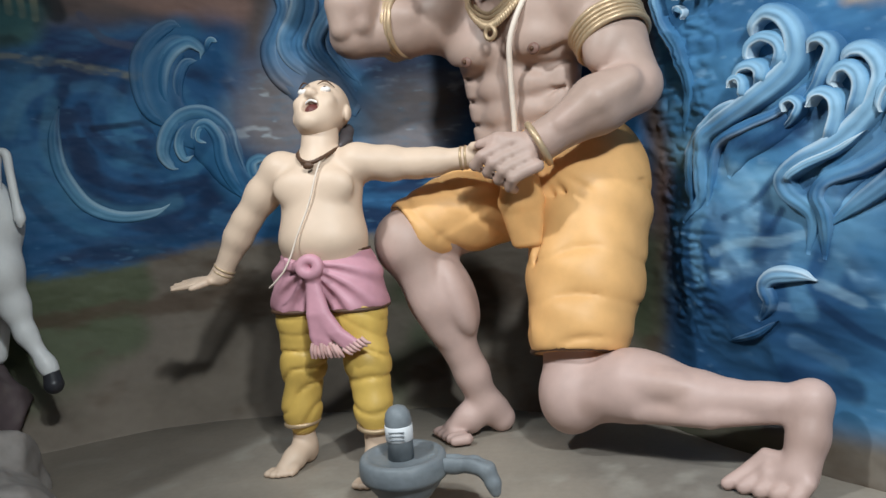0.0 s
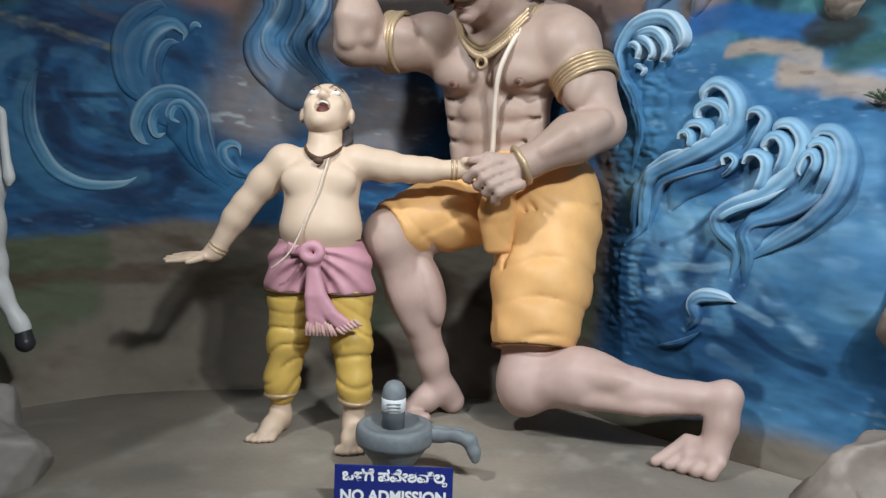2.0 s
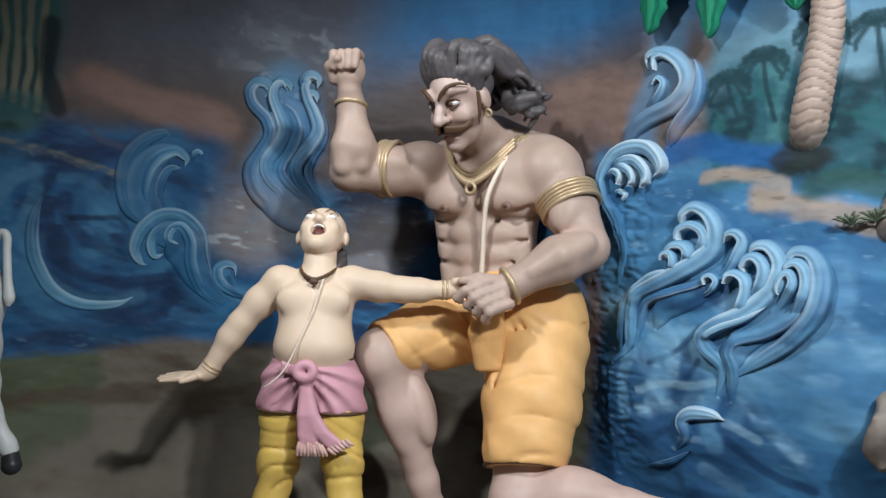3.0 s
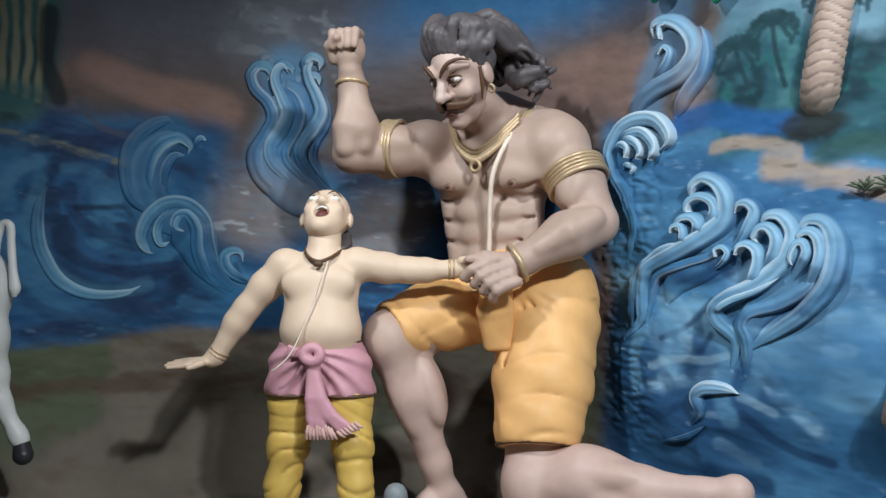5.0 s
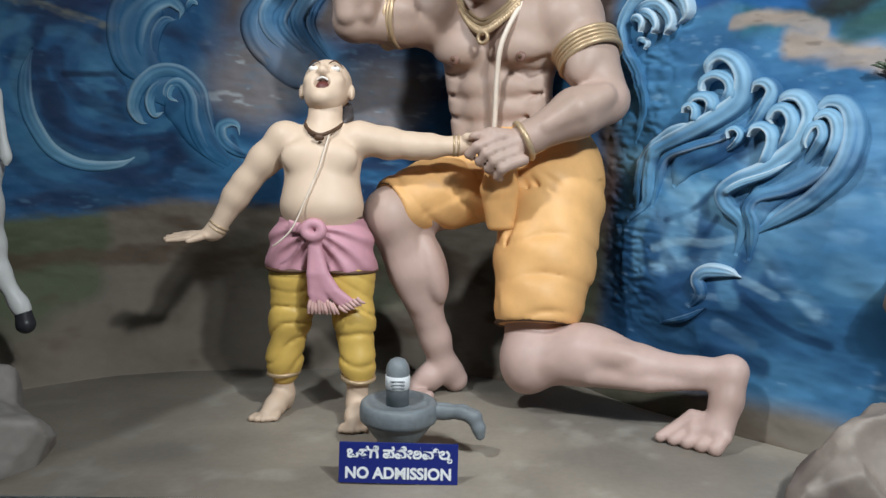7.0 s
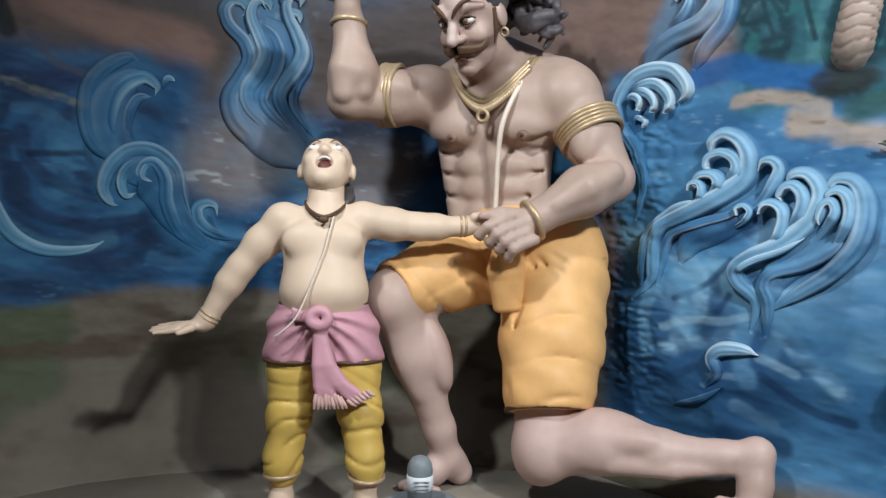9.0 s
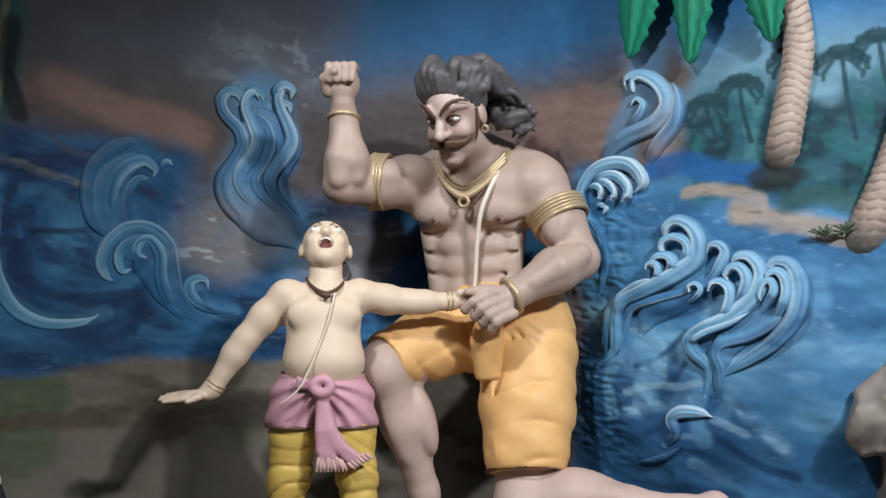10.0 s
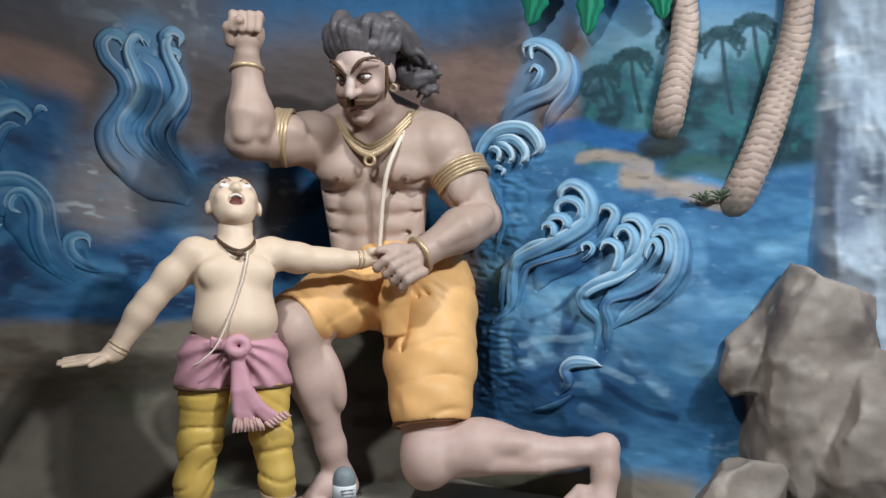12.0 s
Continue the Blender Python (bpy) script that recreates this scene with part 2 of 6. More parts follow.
class Sculpture:
    """Gathers skins in several paints into one mesh."""

    def __init__(self):
        self.v, self.f, self.m, self.mats, self.c, self.n = [], [], [], [], [], 0

    def add(self, verts, faces, mat, paint=(0.5, 0.5, 0.5)):
        if mat not in self.mats:
            self.mats.append(mat)
        self.v.append(np.asarray(verts))
        self.f.append(np.asarray(faces) + self.n)
        self.m.append(np.full(len(faces), self.mats.index(mat)))
        c = np.asarray(paint, float)
        self.c.append(np.broadcast_to(c, (len(verts), 3)))
        self.n += len(verts)
        return self

    def clay(self, clay, mat, paint=(0.5, 0.5, 0.5)):
        v, f = clay.skin()
        return self.add(v, f, mat, paint(v) if callable(paint) else paint)

    def tube(self, points, radius, mat, sides=8, closed=False, n=None):
        P = np.array(points, float)
        if n:
            P = spline(P, n)
        r = np.broadcast_to(np.asarray(radius, float), (len(P),)) if np.ndim(radius) == 0 else np.interp(np.linspace(0, 1, len(P)), np.linspace(0, 1, len(radius)), radius)
        T = np.gradient(P, axis=0)
        if closed:
            T = np.roll(P, -1, 0) - np.roll(P, 1, 0)
        T /= np.linalg.norm(T, axis=1)[:, None] + 1e-9
        ref = np.array((0.31, 0.2, 0.93))
        A = np.cross(T, ref)
        A /= np.linalg.norm(A, axis=1)[:, None] + 1e-9
        B = np.cross(T, A)
        ang = np.linspace(0, 2 * np.pi, sides, endpoint=False)
        v = (P[:, None] + r[:, None, None] * (np.cos(ang)[None, :, None] * A[:, None] + np.sin(ang)[None, :, None] * B[:, None])).reshape(-1, 3)
        f, m = [], len(P)
        for i in range(m if closed else m - 1):
            for j in range(sides):
                a, b = i * sides + j, i * sides + (j + 1) % sides
                c, d = ((i + 1) % m) * sides + (j + 1) % sides, ((i + 1) % m) * sides + j
                f.append((a, b, c, d))
        return self.add(v, f, mat)

    def ring(self, c, axis, radius, thick, mat, squash=1.0, n=32, sides=8):
        axis = np.array(axis, float) / np.linalg.norm(axis)
        u = np.cross(axis, (0.13, 0.9, 0.4))
        u /= np.linalg.norm(u)
        w = np.cross(axis, u)
        t = np.linspace(0, 2 * np.pi, n, endpoint=False)
        pts = np.array(c) + radius * (np.cos(t)[:, None] * u + squash * np.sin(t)[:, None] * w)
        return self.tube(pts, thick, mat, sides, closed=True)

    def ball(self, c, r, mat, axes=None, n=10, paint=(0.5, 0.5, 0.5)):
        r = np.broadcast_to(np.asarray(r, float), (3,))
        m = np.eye(3) if axes is None else np.array([np.array(v, float) / np.linalg.norm(v) for v in axes])
        v, f = [], []
        for i in range(n + 1):
            for j in range(2 * n):
                a, b = math.pi * i / n, math.pi * j / n
                v.append(np.array(c) + (np.array((math.sin(a) * math.cos(b), math.sin(a) * math.sin(b), math.cos(a))) * r) @ m)
        for i in range(n):
            for j in range(2 * n):
                k = (j + 1) % (2 * n)
                f.append((i * 2 * n + j, (i + 1) * 2 * n + j, (i + 1) * 2 * n + k, i * 2 * n + k))
        return self.add(v, f, mat, paint)

    def build(self, name):
        return mesh_object(name, np.concatenate(self.v), np.concatenate(self.f), self.mats, np.concatenate(self.m), np.concatenate(self.c))


def srgb(r, g, b):
    return tuple(((c / 255 + 0.055) / 1.055) ** 2.4 if c > 10 else c / 255 / 12.92 for c in (r, g, b))


# ---- the painted backdrop: a concave wall in plan, with a cove at its foot ----
PLAN = spline([(-2.5, 1.2), (-2.1, 1.95), (-1.65, 2.55), (-1.15, 2.9), (-0.6, 3.0), (0, 3.0), (0.36, 2.84), (0.62, 2.5), (0.82, 2.26),
               (1.03, 2.06), (1.3, 1.86), (1.62, 1.5), (1.85, 1.0)], 900)
RUN = np.r_[0, np.cumsum(np.hypot(*np.diff(PLAN, axis=0).T))]
RUN = RUN - np.interp(0.0, PLAN[:, 0], RUN)
WAY = np.gradient(PLAN, axis=0)
WAY /= np.linalg.norm(WAY, axis=1)[:, None]


def wall_point(s, z, out=0.0):
    """The place at the run s and height z on the backdrop, a distance out of it into the room."""
    s, z, out = np.broadcast_arrays(np.asarray(s, float), np.asarray(z, float), np.asarray(out, float))
    x, y = np.interp(s, RUN, PLAN[:, 0]), np.interp(s, RUN, PLAN[:, 1])
    tx, ty = np.interp(s, RUN, WAY[:, 0]), np.interp(s, RUN, WAY[:, 1])
    return np.stack([x + ty * out, y - tx * out, z], -1)


def wall_relief(s, z):
    """How far the plaster stands out: the cove at the foot, the sea bank, soft swells."""
    p = np.stack([s, z, np.zeros_like(s)], -1)
    o = (0.26 - 0.18 * ramp01(s, 0.35, 0.7)) * np.clip(1 - z / 0.42, 0, 1) ** 2.2
    bank = ramp01(s + 0.05 * cloud(p, 3.5, 2, 10), 0.66, 1.0) * (1 - ramp01(s, 1.5, 1.75))
    o = o + bank * ramp01(z, 0.10, 0.3) * (1 - ramp01(z, 0.8, 1.0)) * 0.045 * (0.5 - np.abs(cloud(p, 3.3, 2, 15)))
    o = o + ramp01(z, 0.12, 0.45) * bank * 0.07 * (1 - ramp01(z, 0.45, 0.95)) * (0.8 + 0.35 * cloud(p, 4.0, 3, 5))
    o = o + 0.012 * cloud(p, 3.0, 3, 2) + 0.004 * cloud(p * np.array((1, 2.2, 1)), 14.0, 3, 3)
    sq = s + 0.07 * cloud(p, 4.0, 3, 9)
    rip = ramp01(sq, 0.58, 0.72) * (1 - ramp01(sq, 0.84, 0.98)) * (1 - ramp01(z, 1.1, 1.25)) * ramp01(z, 0.2, 0.4)
    o = o + rip * 0.016 * np.abs(cloud(p * np.array((0.8, 1.7, 1)), 26.0, 2, 8))
    stone = ramp01(s, 1.84, 1.92)
    q = p * np.array((1.3, 0.8, 1))
    return o + stone * (0.05 + 0.05 * cloud(q, 5.0, 4, 11) + 0.05 * np.abs(cloud(q, 3.2, 2, 13)))


def disc(s, z, cs, cz, rs, rz, soft=0.6):
    return 1 - ramp01(np.hypot((s - cs) / rs, (z - cz) / rz), 1 - soft, 1 + soft * 0.4)


def stroke(s, z, pts, width):
    """A painted line through the points."""
    m = np.zeros_like(s)
    P = np.array(pts)
    reach = 1.4 * width
    near = np.flatnonzero((s > P[:, 0].min() - reach) & (s < P[:, 0].max() + reach) & (z > P[:, 1].min() - reach) & (z < P[:, 1].max() + reach))
    if not len(near):
        return m
    x, y = s[near], z[near]
    best = np.full(len(near), 9.0)
    for (a, b), (c, d) in zip(pts, pts[1:]):
        q = max((c - a) ** 2 + (d - b) ** 2, 1e-9)
        t = np.clip(((x - a) * (c - a) + (y - b) * (d - b)) / q, 0, 1)
        best = np.minimum(best, np.hypot(x - a - t * (c - a), y - b - t * (d - b)))
    m[near] = 1 - ramp01(best, width * 0.5, width * 1.3)
    return m


def brush(s, z, pts, width):
    """A soft painted line bent smoothly through the points."""
    return stroke(s, z, [tuple(q) for q in spline(pts, 5 * len(pts))], width)


def mural(s, z):
    """The colours of the painted sea, dusk sky, shore and far palms."""
    p = np.stack([s, z, np.zeros_like(s)], -1)
    flow = cloud(p * np.array((1, 2.6, 1)), 4.0, 4, 21)
    fine = cloud(p * np.array((1, 2.6, 1)), 9.0, 3, 31)
    hair = cloud(p * np.array((1, 3.2, 1)), 26.0, 2, 36)
    warp = cloud(p, 3.0, 3, 41)
    soft = cloud(p, 2.0, 2, 46)
    zz, ss = z + 0.08 * warp, s + 0.10 * cloud(p, 2.5, 3, 51)
    sw, zw = s + 0.012 * cloud(p, 9.0, 2, 53), z + 0.012 * cloud(p, 9.0, 2, 54)
    # dusk sky: slate above, brown and dull rose bands
    col = np.broadcast_to(np.array(srgb(86, 76, 74)), p.shape).copy()
    col = blend(col, srgb(110, 90, 84), ramp01(soft + 0.4 * flow, -0.1, 0.6) * (1 - ramp01(zz, 1.45, 1.75)))
    col = blend(col, srgb(88, 88, 98), ramp01(zz, 1.46, 1.72) * (1 - ramp01(ss, -0.35, 0.05)))
    col = blend(col, srgb(44, 92, 132), ramp01(zz, 1.60, 1.86) * ramp01(ss, -0.55, -0.1))
    col = blend(col, srgb(138, 108, 98), brush(s, zz, [(-1.34, 1.52), (-1.12, 1.44), (-0.88, 1.40)], 0.075) * 0.75)
    col = blend(col, srgb(126, 100, 92), brush(s, zz, [(0.40, 1.46), (0.62, 1.52), (0.78, 1.45)], 0.13) * 0.7)
    # sea on the left and behind the figures
    sea = (1 - ramp01(zz, 1.14, 1.30)) * (1 - ramp01(ss, 0.5, 0.62))
    sea = np.maximum(sea, ramp01(-ss, 0.80, 0.95) * (1 - ramp01(zz, 1.28, 1.40)))
    deep = np.broadcast_to(np.array(srgb(36, 80, 120)), p.shape).copy()
    deep = blend(deep, srgb(24, 50, 82), ramp01(flow, 0.1, 0.5))
    deep = blend(deep, srgb(60, 110, 146), ramp01(-flow, 0.2, 0.7) * 0.8)
    deep = blend(deep, srgb(104, 148, 178), ramp01(hair + 0.5 * flow, 0.45, 0.9) * 0.25)
    # the paint sweeps in rings round the great swell
    far, turn = np.hypot(s + 1.20, (z - 1.0) * 1.15), np.arctan2(z - 1.0, s + 1.20)
    ring = cloud(np.stack([far * 15 + 0.5 * warp, turn * 1.3 + far * 3, 0 * far], -1), 1.0, 3, 63)
    near = (1 - ramp01(far, 0.36, 0.60)) * ramp01(-s, 0.80, 0.98)
    deep = blend(deep, srgb(20, 44, 76), near * ramp01(ring, 0.0, 0.5) * 0.85)
    deep = blend(deep, srgb(62, 114, 148), near * ramp01(-ring, 0.1, 0.6) * 0.75)
    col = col * (1 - sea[:, None]) + deep * sea[:, None]
    for line, width, tone, much in (
            ([(-1.49, 1.33), (-1.30, 1.29), (-1.08, 1.30)], 0.050, (30, 46, 84), 0.75),
            ([(-1.40, 1.42), (-1.33, 1.34), (-1.20, 1.29)], 0.014, (70, 74, 92), 0.7),
            ([(-1.52, 1.115), (-1.545, 1.01), (-1.525, 0.89), (-1.46, 0.79), (-1.31, 0.725), (-1.15, 0.75)], 0.030, (66, 112, 140), 0.6),
            ([(-1.48, 1.06), (-1.45, 0.90), (-1.36, 0.83), (-1.20, 0.80), (-1.02, 0.83)], 0.022, (22, 46, 78), 0.8),
            ([(-1.42, 1.10), (-1.41, 1.02), (-1.34, 0.95), (-1.22, 0.90)], 0.026, (20, 44, 78), 0.75),
            ([(-1.40, 1.03), (-1.29, 1.04), (-1.17, 1.05)], 0.012, (14, 32, 58), 0.8),
            ([(-1.29, 1.13), (-1.36, 1.17), (-1.44, 1.17)], 0.018, (62, 106, 138), 0.5),
            ([(-1.66, 1.03), (-1.62, 1.12), (-1.53, 1.19)], 0.026, (74, 118, 146), 0.6),
            ([(-1.62, 0.80), (-1.50, 0.66), (-1.30, 0.62), (-1.05, 0.63)], 0.026, (26, 56, 88), 0.6),
            ([(-1.02, 0.69), (-0.92, 0.66), (-0.74, 0.67)], 0.028, (58, 106, 144), 0.6),
            ([(-0.62, 0.72), (-0.3, 0.69), (0.0, 0.70)], 0.030, (54, 108, 152), 0.7),
            ([(-1.05, 0.58), (-0.86, 0.60), (-0.62, 0.585)], 0.020, (44, 92, 134), 0.6)):
        col = blend(col, srgb(*tone), brush(sw, zw, line, width) * much * (0.72 + 0.28 * ramp01(hair, -0.4, 0.3)))
    col = blend(col, srgb(62, 52, 50), disc(ss, zz, -0.05, 1.42, 0.55, 0.24) * 0.6)
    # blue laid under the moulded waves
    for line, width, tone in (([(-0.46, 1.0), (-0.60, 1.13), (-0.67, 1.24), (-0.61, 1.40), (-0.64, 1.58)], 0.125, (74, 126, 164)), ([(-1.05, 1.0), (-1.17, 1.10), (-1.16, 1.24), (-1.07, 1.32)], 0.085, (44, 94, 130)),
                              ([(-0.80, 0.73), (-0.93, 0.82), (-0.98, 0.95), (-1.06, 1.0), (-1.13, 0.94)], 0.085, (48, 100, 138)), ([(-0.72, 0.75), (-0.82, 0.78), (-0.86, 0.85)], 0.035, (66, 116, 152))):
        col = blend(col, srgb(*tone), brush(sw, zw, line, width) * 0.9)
        # shade painted beside each wave: a dark copy shifted right and down
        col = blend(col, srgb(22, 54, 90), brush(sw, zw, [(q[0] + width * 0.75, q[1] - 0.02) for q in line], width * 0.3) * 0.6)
    # the pale glow on the water
    glow = np.maximum(disc(ss, zz, -0.72, 1.06, 0.22, 0.18), disc(ss, zz, -0.27, 0.98, 0.26, 0.19))
    col = blend(col, srgb(136, 126, 122), glow * 0.78)
    col = blend(col, srgb(104, 118, 132), glow * ramp01(hair, 0.1, 0.5) * 0.5)
    col = blend(col, srgb(196, 202, 206), glow * ramp01(fine + 0.5 * hair, 0.42, 0.8) * 0.55)
    # wooded bank far left
    wood = ramp01(-ss, 1.46, 1.56) * ramp01(zz, 1.24, 1.30)
    leafy = cloud(p, 10.0, 4, 33)
    col = blend(col, srgb(58, 92, 92), wood)
    col = blend(col, srgb(28, 46, 52), wood * ramp01(leafy, 0.0, 0.4) * 0.7)
    for k in range(5):
        col = blend(col, srgb(132, 130, 108), wood * 0.8 * stroke(sw, z, [(-1.675 + 0.036 * k, 1.44 - 0.01 * k), (-1.70 + 0.045 * k, 1.9)], 0.012))
    col = blend(col, srgb(18, 28, 34), stroke(sw, zw, [(-1.50, 1.72), (-1.51, 1.55), (-1.47, 1.42)], 0.032) * 0.8)
    col = blend(col, srgb(40, 80, 84), disc(ss, zz, -1.62, 1.38, 0.13, 0.06) * 0.7)
    col = blend(col, srgb(112, 114, 106), brush(sw + 0.03 * leafy, zw + 0.02 * leafy, [(-1.72, 1.285), (-1.55, 1.27), (-1.42, 1.245), (-1.24, 1.205)], 0.014) * (0.25 + 0.5 * ramp01(hair, -0.2, 0.3)))
    # sea on the other side
    right = ramp01(ss, 0.62, 0.72)
    bay = np.broadcast_to(np.array(srgb(66, 116, 154)), p.shape).copy()
    bay = blend(bay, srgb(42, 86, 126), ramp01(flow, 0.0, 0.45) * 0.8)
    bay = blend(bay, srgb(104, 152, 184), ramp01(-flow, 0.1, 0.55) * (1 - ramp01(z, 0.9, 1.2)))
    bay = blend(bay, srgb(30, 66, 104), ramp01(soft, 0.05, 0.4) * (1 - ramp01(z, 0.6, 0.9)) * 0.7)
    bay = blend(bay, srgb(150, 182, 206), ramp01(hair + 0.6 * fine, 0.5, 0.9) * 0.25)
    low = right * (1 - ramp01(zz, 1.27, 1.34))
    col = col * (1 - low[:, None]) + bay * low[:, None]
    # veil of spray between the tall breakers and the brown sky
    col = blend(col, srgb(78, 112, 140), brush(sw, zw, [(0.84, 1.26), (0.86, 1.40), (0.92, 1.52), (0.97, 1.70)], 0.07) * 0.75)
    col = blend(col, srgb(134, 120, 120), disc(ss, zz, 1.07, 1.42, 0.10, 0.12, 0.5) * 0.8)
    # jungle, sky and shore behind the palms
    jungle = ramp01(ss + 0.05 * leafy, 1.06, 1.16) * ramp01(zz, 1.13, 1.20)
    wild = np.broadcast_to(np.array(srgb(38, 80, 92)), p.shape).copy()
    wild = blend(wild, srgb(20, 50, 60), ramp01(leafy, -0.05, 0.35))
    wild = blend(wild, srgb(70, 120, 124), ramp01(-leafy, 0.2, 0.6) * 0.6)
    wild = blend(wild, srgb(34, 92, 94), ramp01(cloud(p, 24.0, 2, 35), 0.15, 0.5) * 0.6)
    wild = blend(wild, srgb(98, 132, 150), ramp01(z + 0.12 * leafy, 1.44, 1.56) * (0.6 + 0.4 * ramp01(soft, -0.2, 0.3)))
    wild = blend(wild, srgb(44, 104, 156), ramp01(z + 0.05 * warp, 1.54, 1.80))
    col = col * (1 - jungle[:, None]) + wild * jungle[:, None]
    col = blend(col, srgb(28, 82, 136), brush(sw, zw, [(0.98, 1.27), (1.08, 1.28), (1.18, 1.245), (1.30, 1.225)], 0.040) * 0.9)
    sr, zr = sw + 0.03 * leafy, zw + 0.016 * leafy + 0.016 * fine
    sand = np.maximum(brush(sr, zr, [(1.09, 1.178), (1.20, 1.185), (1.33, 1.145)], 0.026), brush(sr, zr, [(1.255, 1.115), (1.38, 1.085), (1.47, 1.06), (1.60, 1.02)], 0.044))
    col = blend(col, srgb(150, 136, 126), sand * (0.8 + 0.2 * ramp01(fine, -0.3, 0.3)))
    col = blend(col, srgb(104, 92, 82), sand * ramp01(hair, 0.2, 0.6) * 0.6)
    col = blend(col, srgb(44, 76, 70), brush(sw, zw, [(1.40, 1.13), (1.50, 1.15), (1.62, 1.10)], 0.036) * 0.75)
    col = blend(col, srgb(34, 36, 36), disc(sw + 0.05 * leafy, zw + 0.04 * leafy, 1.375, 1.225, 0.085, 0.05, 0.35) * 0.85)
    for cs, cz, h in ((1.155, 1.475, 0.12), (1.262, 1.525, 0.19), (1.56, 1.58, 0.26), (1.42, 1.60, 0.25), (1.66, 1.62, 0.2)):
        bend = 0.006 * hair
        col = blend(col, srgb(24, 52, 62), stroke(s, z, [(cs + 0.035, cz - h), (cs + 0.012, cz - h * 0.5), (cs, cz)], 0.008) * 0.9)
        for k in range(11):
            a = -0.7 + k * 4.55 / 10
            tip = (cs + 0.070 * math.cos(a), cz + 0.050 * math.sin(a) - 0.022)
            col = blend(col, srgb(20, 52, 60), stroke(s + bend, z + bend, [(cs, cz), ((cs + tip[0]) / 2, (cz + tip[1]) / 2 + 0.016), tip, (tip[0], tip[1] - 0.014)], 0.0085) * 0.85)
    # foam flung up over the column, and brush strokes on the bank
    mist = disc(s, z, -0.64, 1.70, 0.26, 0.20, 0.8)
    col = blend(col, srgb(142, 150, 158), mist * (0.2 + 0.45 * ramp01(fine + 0.4 * leafy, -0.1, 0.5)))
    col = blend(col, srgb(196, 204, 208), mist * ramp01(cloud(p, 30.0, 2, 37) + 0.4 * leafy, 0.35, 0.7) * 0.3)
    for line, width in (([(1.30, 0.60), (1.36, 0.615), (1.45, 0.60)], 0.030), ([(1.24, 0.53), (1.31, 0.46), (1.40, 0.38)], 0.026), ([(0.90, 0.45), (1.0, 0.47), (1.10, 0.51)], 0.022),
                        ([(1.12, 0.30), (1.22, 0.26)], 0.02), ([(1.33, 0.70), (1.44, 0.68)], 0.034), ([(0.93, 0.72), (1.0, 0.66), (1.02, 0.56)], 0.034), ([(0.90, 0.62), (0.96, 0.55), (0.95, 0.46)], 0.03),
                        ([(1.40, 0.80), (1.50, 0.74), (1.56, 0.66)], 0.03), ([(1.25, 0.66), (1.34, 0.66)], 0.03)):
        col = blend(col, srgb(136, 176, 204), brush(sw, zw, line, width) * (0.15 + 0.5 * ramp01(fine + 0.5 * hair, -0.1, 0.5)))
    for line, width in (([(0.93, 0.60), (1.02, 0.64), (1.10, 0.72)], 0.010), ([(1.10, 0.62), (1.06, 0.56), (1.00, 0.52)], 0.010), ([(1.0, 0.40), (0.93, 0.36), (0.86, 0.37)], 0.016), ([(1.20, 0.40), (1.30, 0.33), (1.42, 0.30)], 0.016),
                        ([(1.02, 0.86), (1.12, 0.82), (1.22, 0.74)], 0.018), ([(1.30, 0.72), (1.40, 0.70), (1.48, 0.76)], 0.016), ([(1.10, 0.22), (1.25, 0.20)], 0.03)):
        col = blend(col, srgb(20, 50, 84), brush(sw, zw, line, width) * 0.75)
    # the breakers' broad faces, shade painted dark beneath them and stems down the bank
    col = blend(col, srgb(52, 96, 132), disc(ss, zz, 1.50, 0.60, 0.24, 0.20) * right * 0.7)
    for line, width, tone, much in (
            ([(1.02, 0.90), (1.09, 0.94), (1.10, 1.02)], 0.060, (112, 156, 186), 0.75), ([(1.20, 0.79), (1.27, 0.84), (1.29, 0.92)], 0.060, (116, 158, 188), 0.8),
            ([(1.30, 0.74), (1.37, 0.80), (1.38, 0.90)], 0.055, (112, 156, 186), 0.75), ([(1.40, 0.72), (1.48, 0.80), (1.47, 0.90)], 0.040, (96, 142, 176), 0.6),
            ([(0.89, 0.765), (0.98, 0.79), (1.08, 0.785), (1.18, 0.835)], 0.026, (22, 54, 90), 0.85), ([(1.13, 0.685), (1.22, 0.675), (1.31, 0.70), (1.44, 0.79)], 0.028, (24, 56, 92), 0.8),
            ([(0.86, 0.74), (0.86, 0.64), (0.83, 0.55), (0.84, 0.44)], 0.030, (98, 146, 180), 0.65), ([(0.95, 0.70), (0.98, 0.60), (0.97, 0.52)], 0.040, (104, 154, 190), 0.55),
            ([(1.13, 0.66), (1.15, 0.56), (1.13, 0.46), (1.16, 0.38)], 0.030, (92, 140, 174), 0.7), ([(1.05, 0.66), (1.06, 0.58), (1.03, 0.50)], 0.022, (26, 60, 98), 0.65),
            ([(1.21, 0.64), (1.24, 0.54), (1.22, 0.46)], 0.026, (78, 124, 158), 0.6), ([(0.90, 0.51), (0.98, 0.535), (1.07, 0.54), (1.15, 0.56)], 0.013, (150, 184, 204), 0.45),
            ([(1.19, 0.45), (1.24, 0.435), (1.28, 0.42)], 0.014, (150, 184, 204), 0.4), ([(0.94, 0.36), (0.97, 0.44), (0.94, 0.50)], 0.018, (30, 66, 102), 0.6)):
        col = blend(col, srgb(*tone), brush(sw, zw, line, width) * much * (0.7 + 0.3 * ramp01(hair, -0.3, 0.3)))
    # grey cliff at the end
    cliff = ramp01(s + 0.03 * warp, 1.84, 1.90)
    grey = np.broadcast_to(np.array(srgb(160, 172, 186)), p.shape).copy()
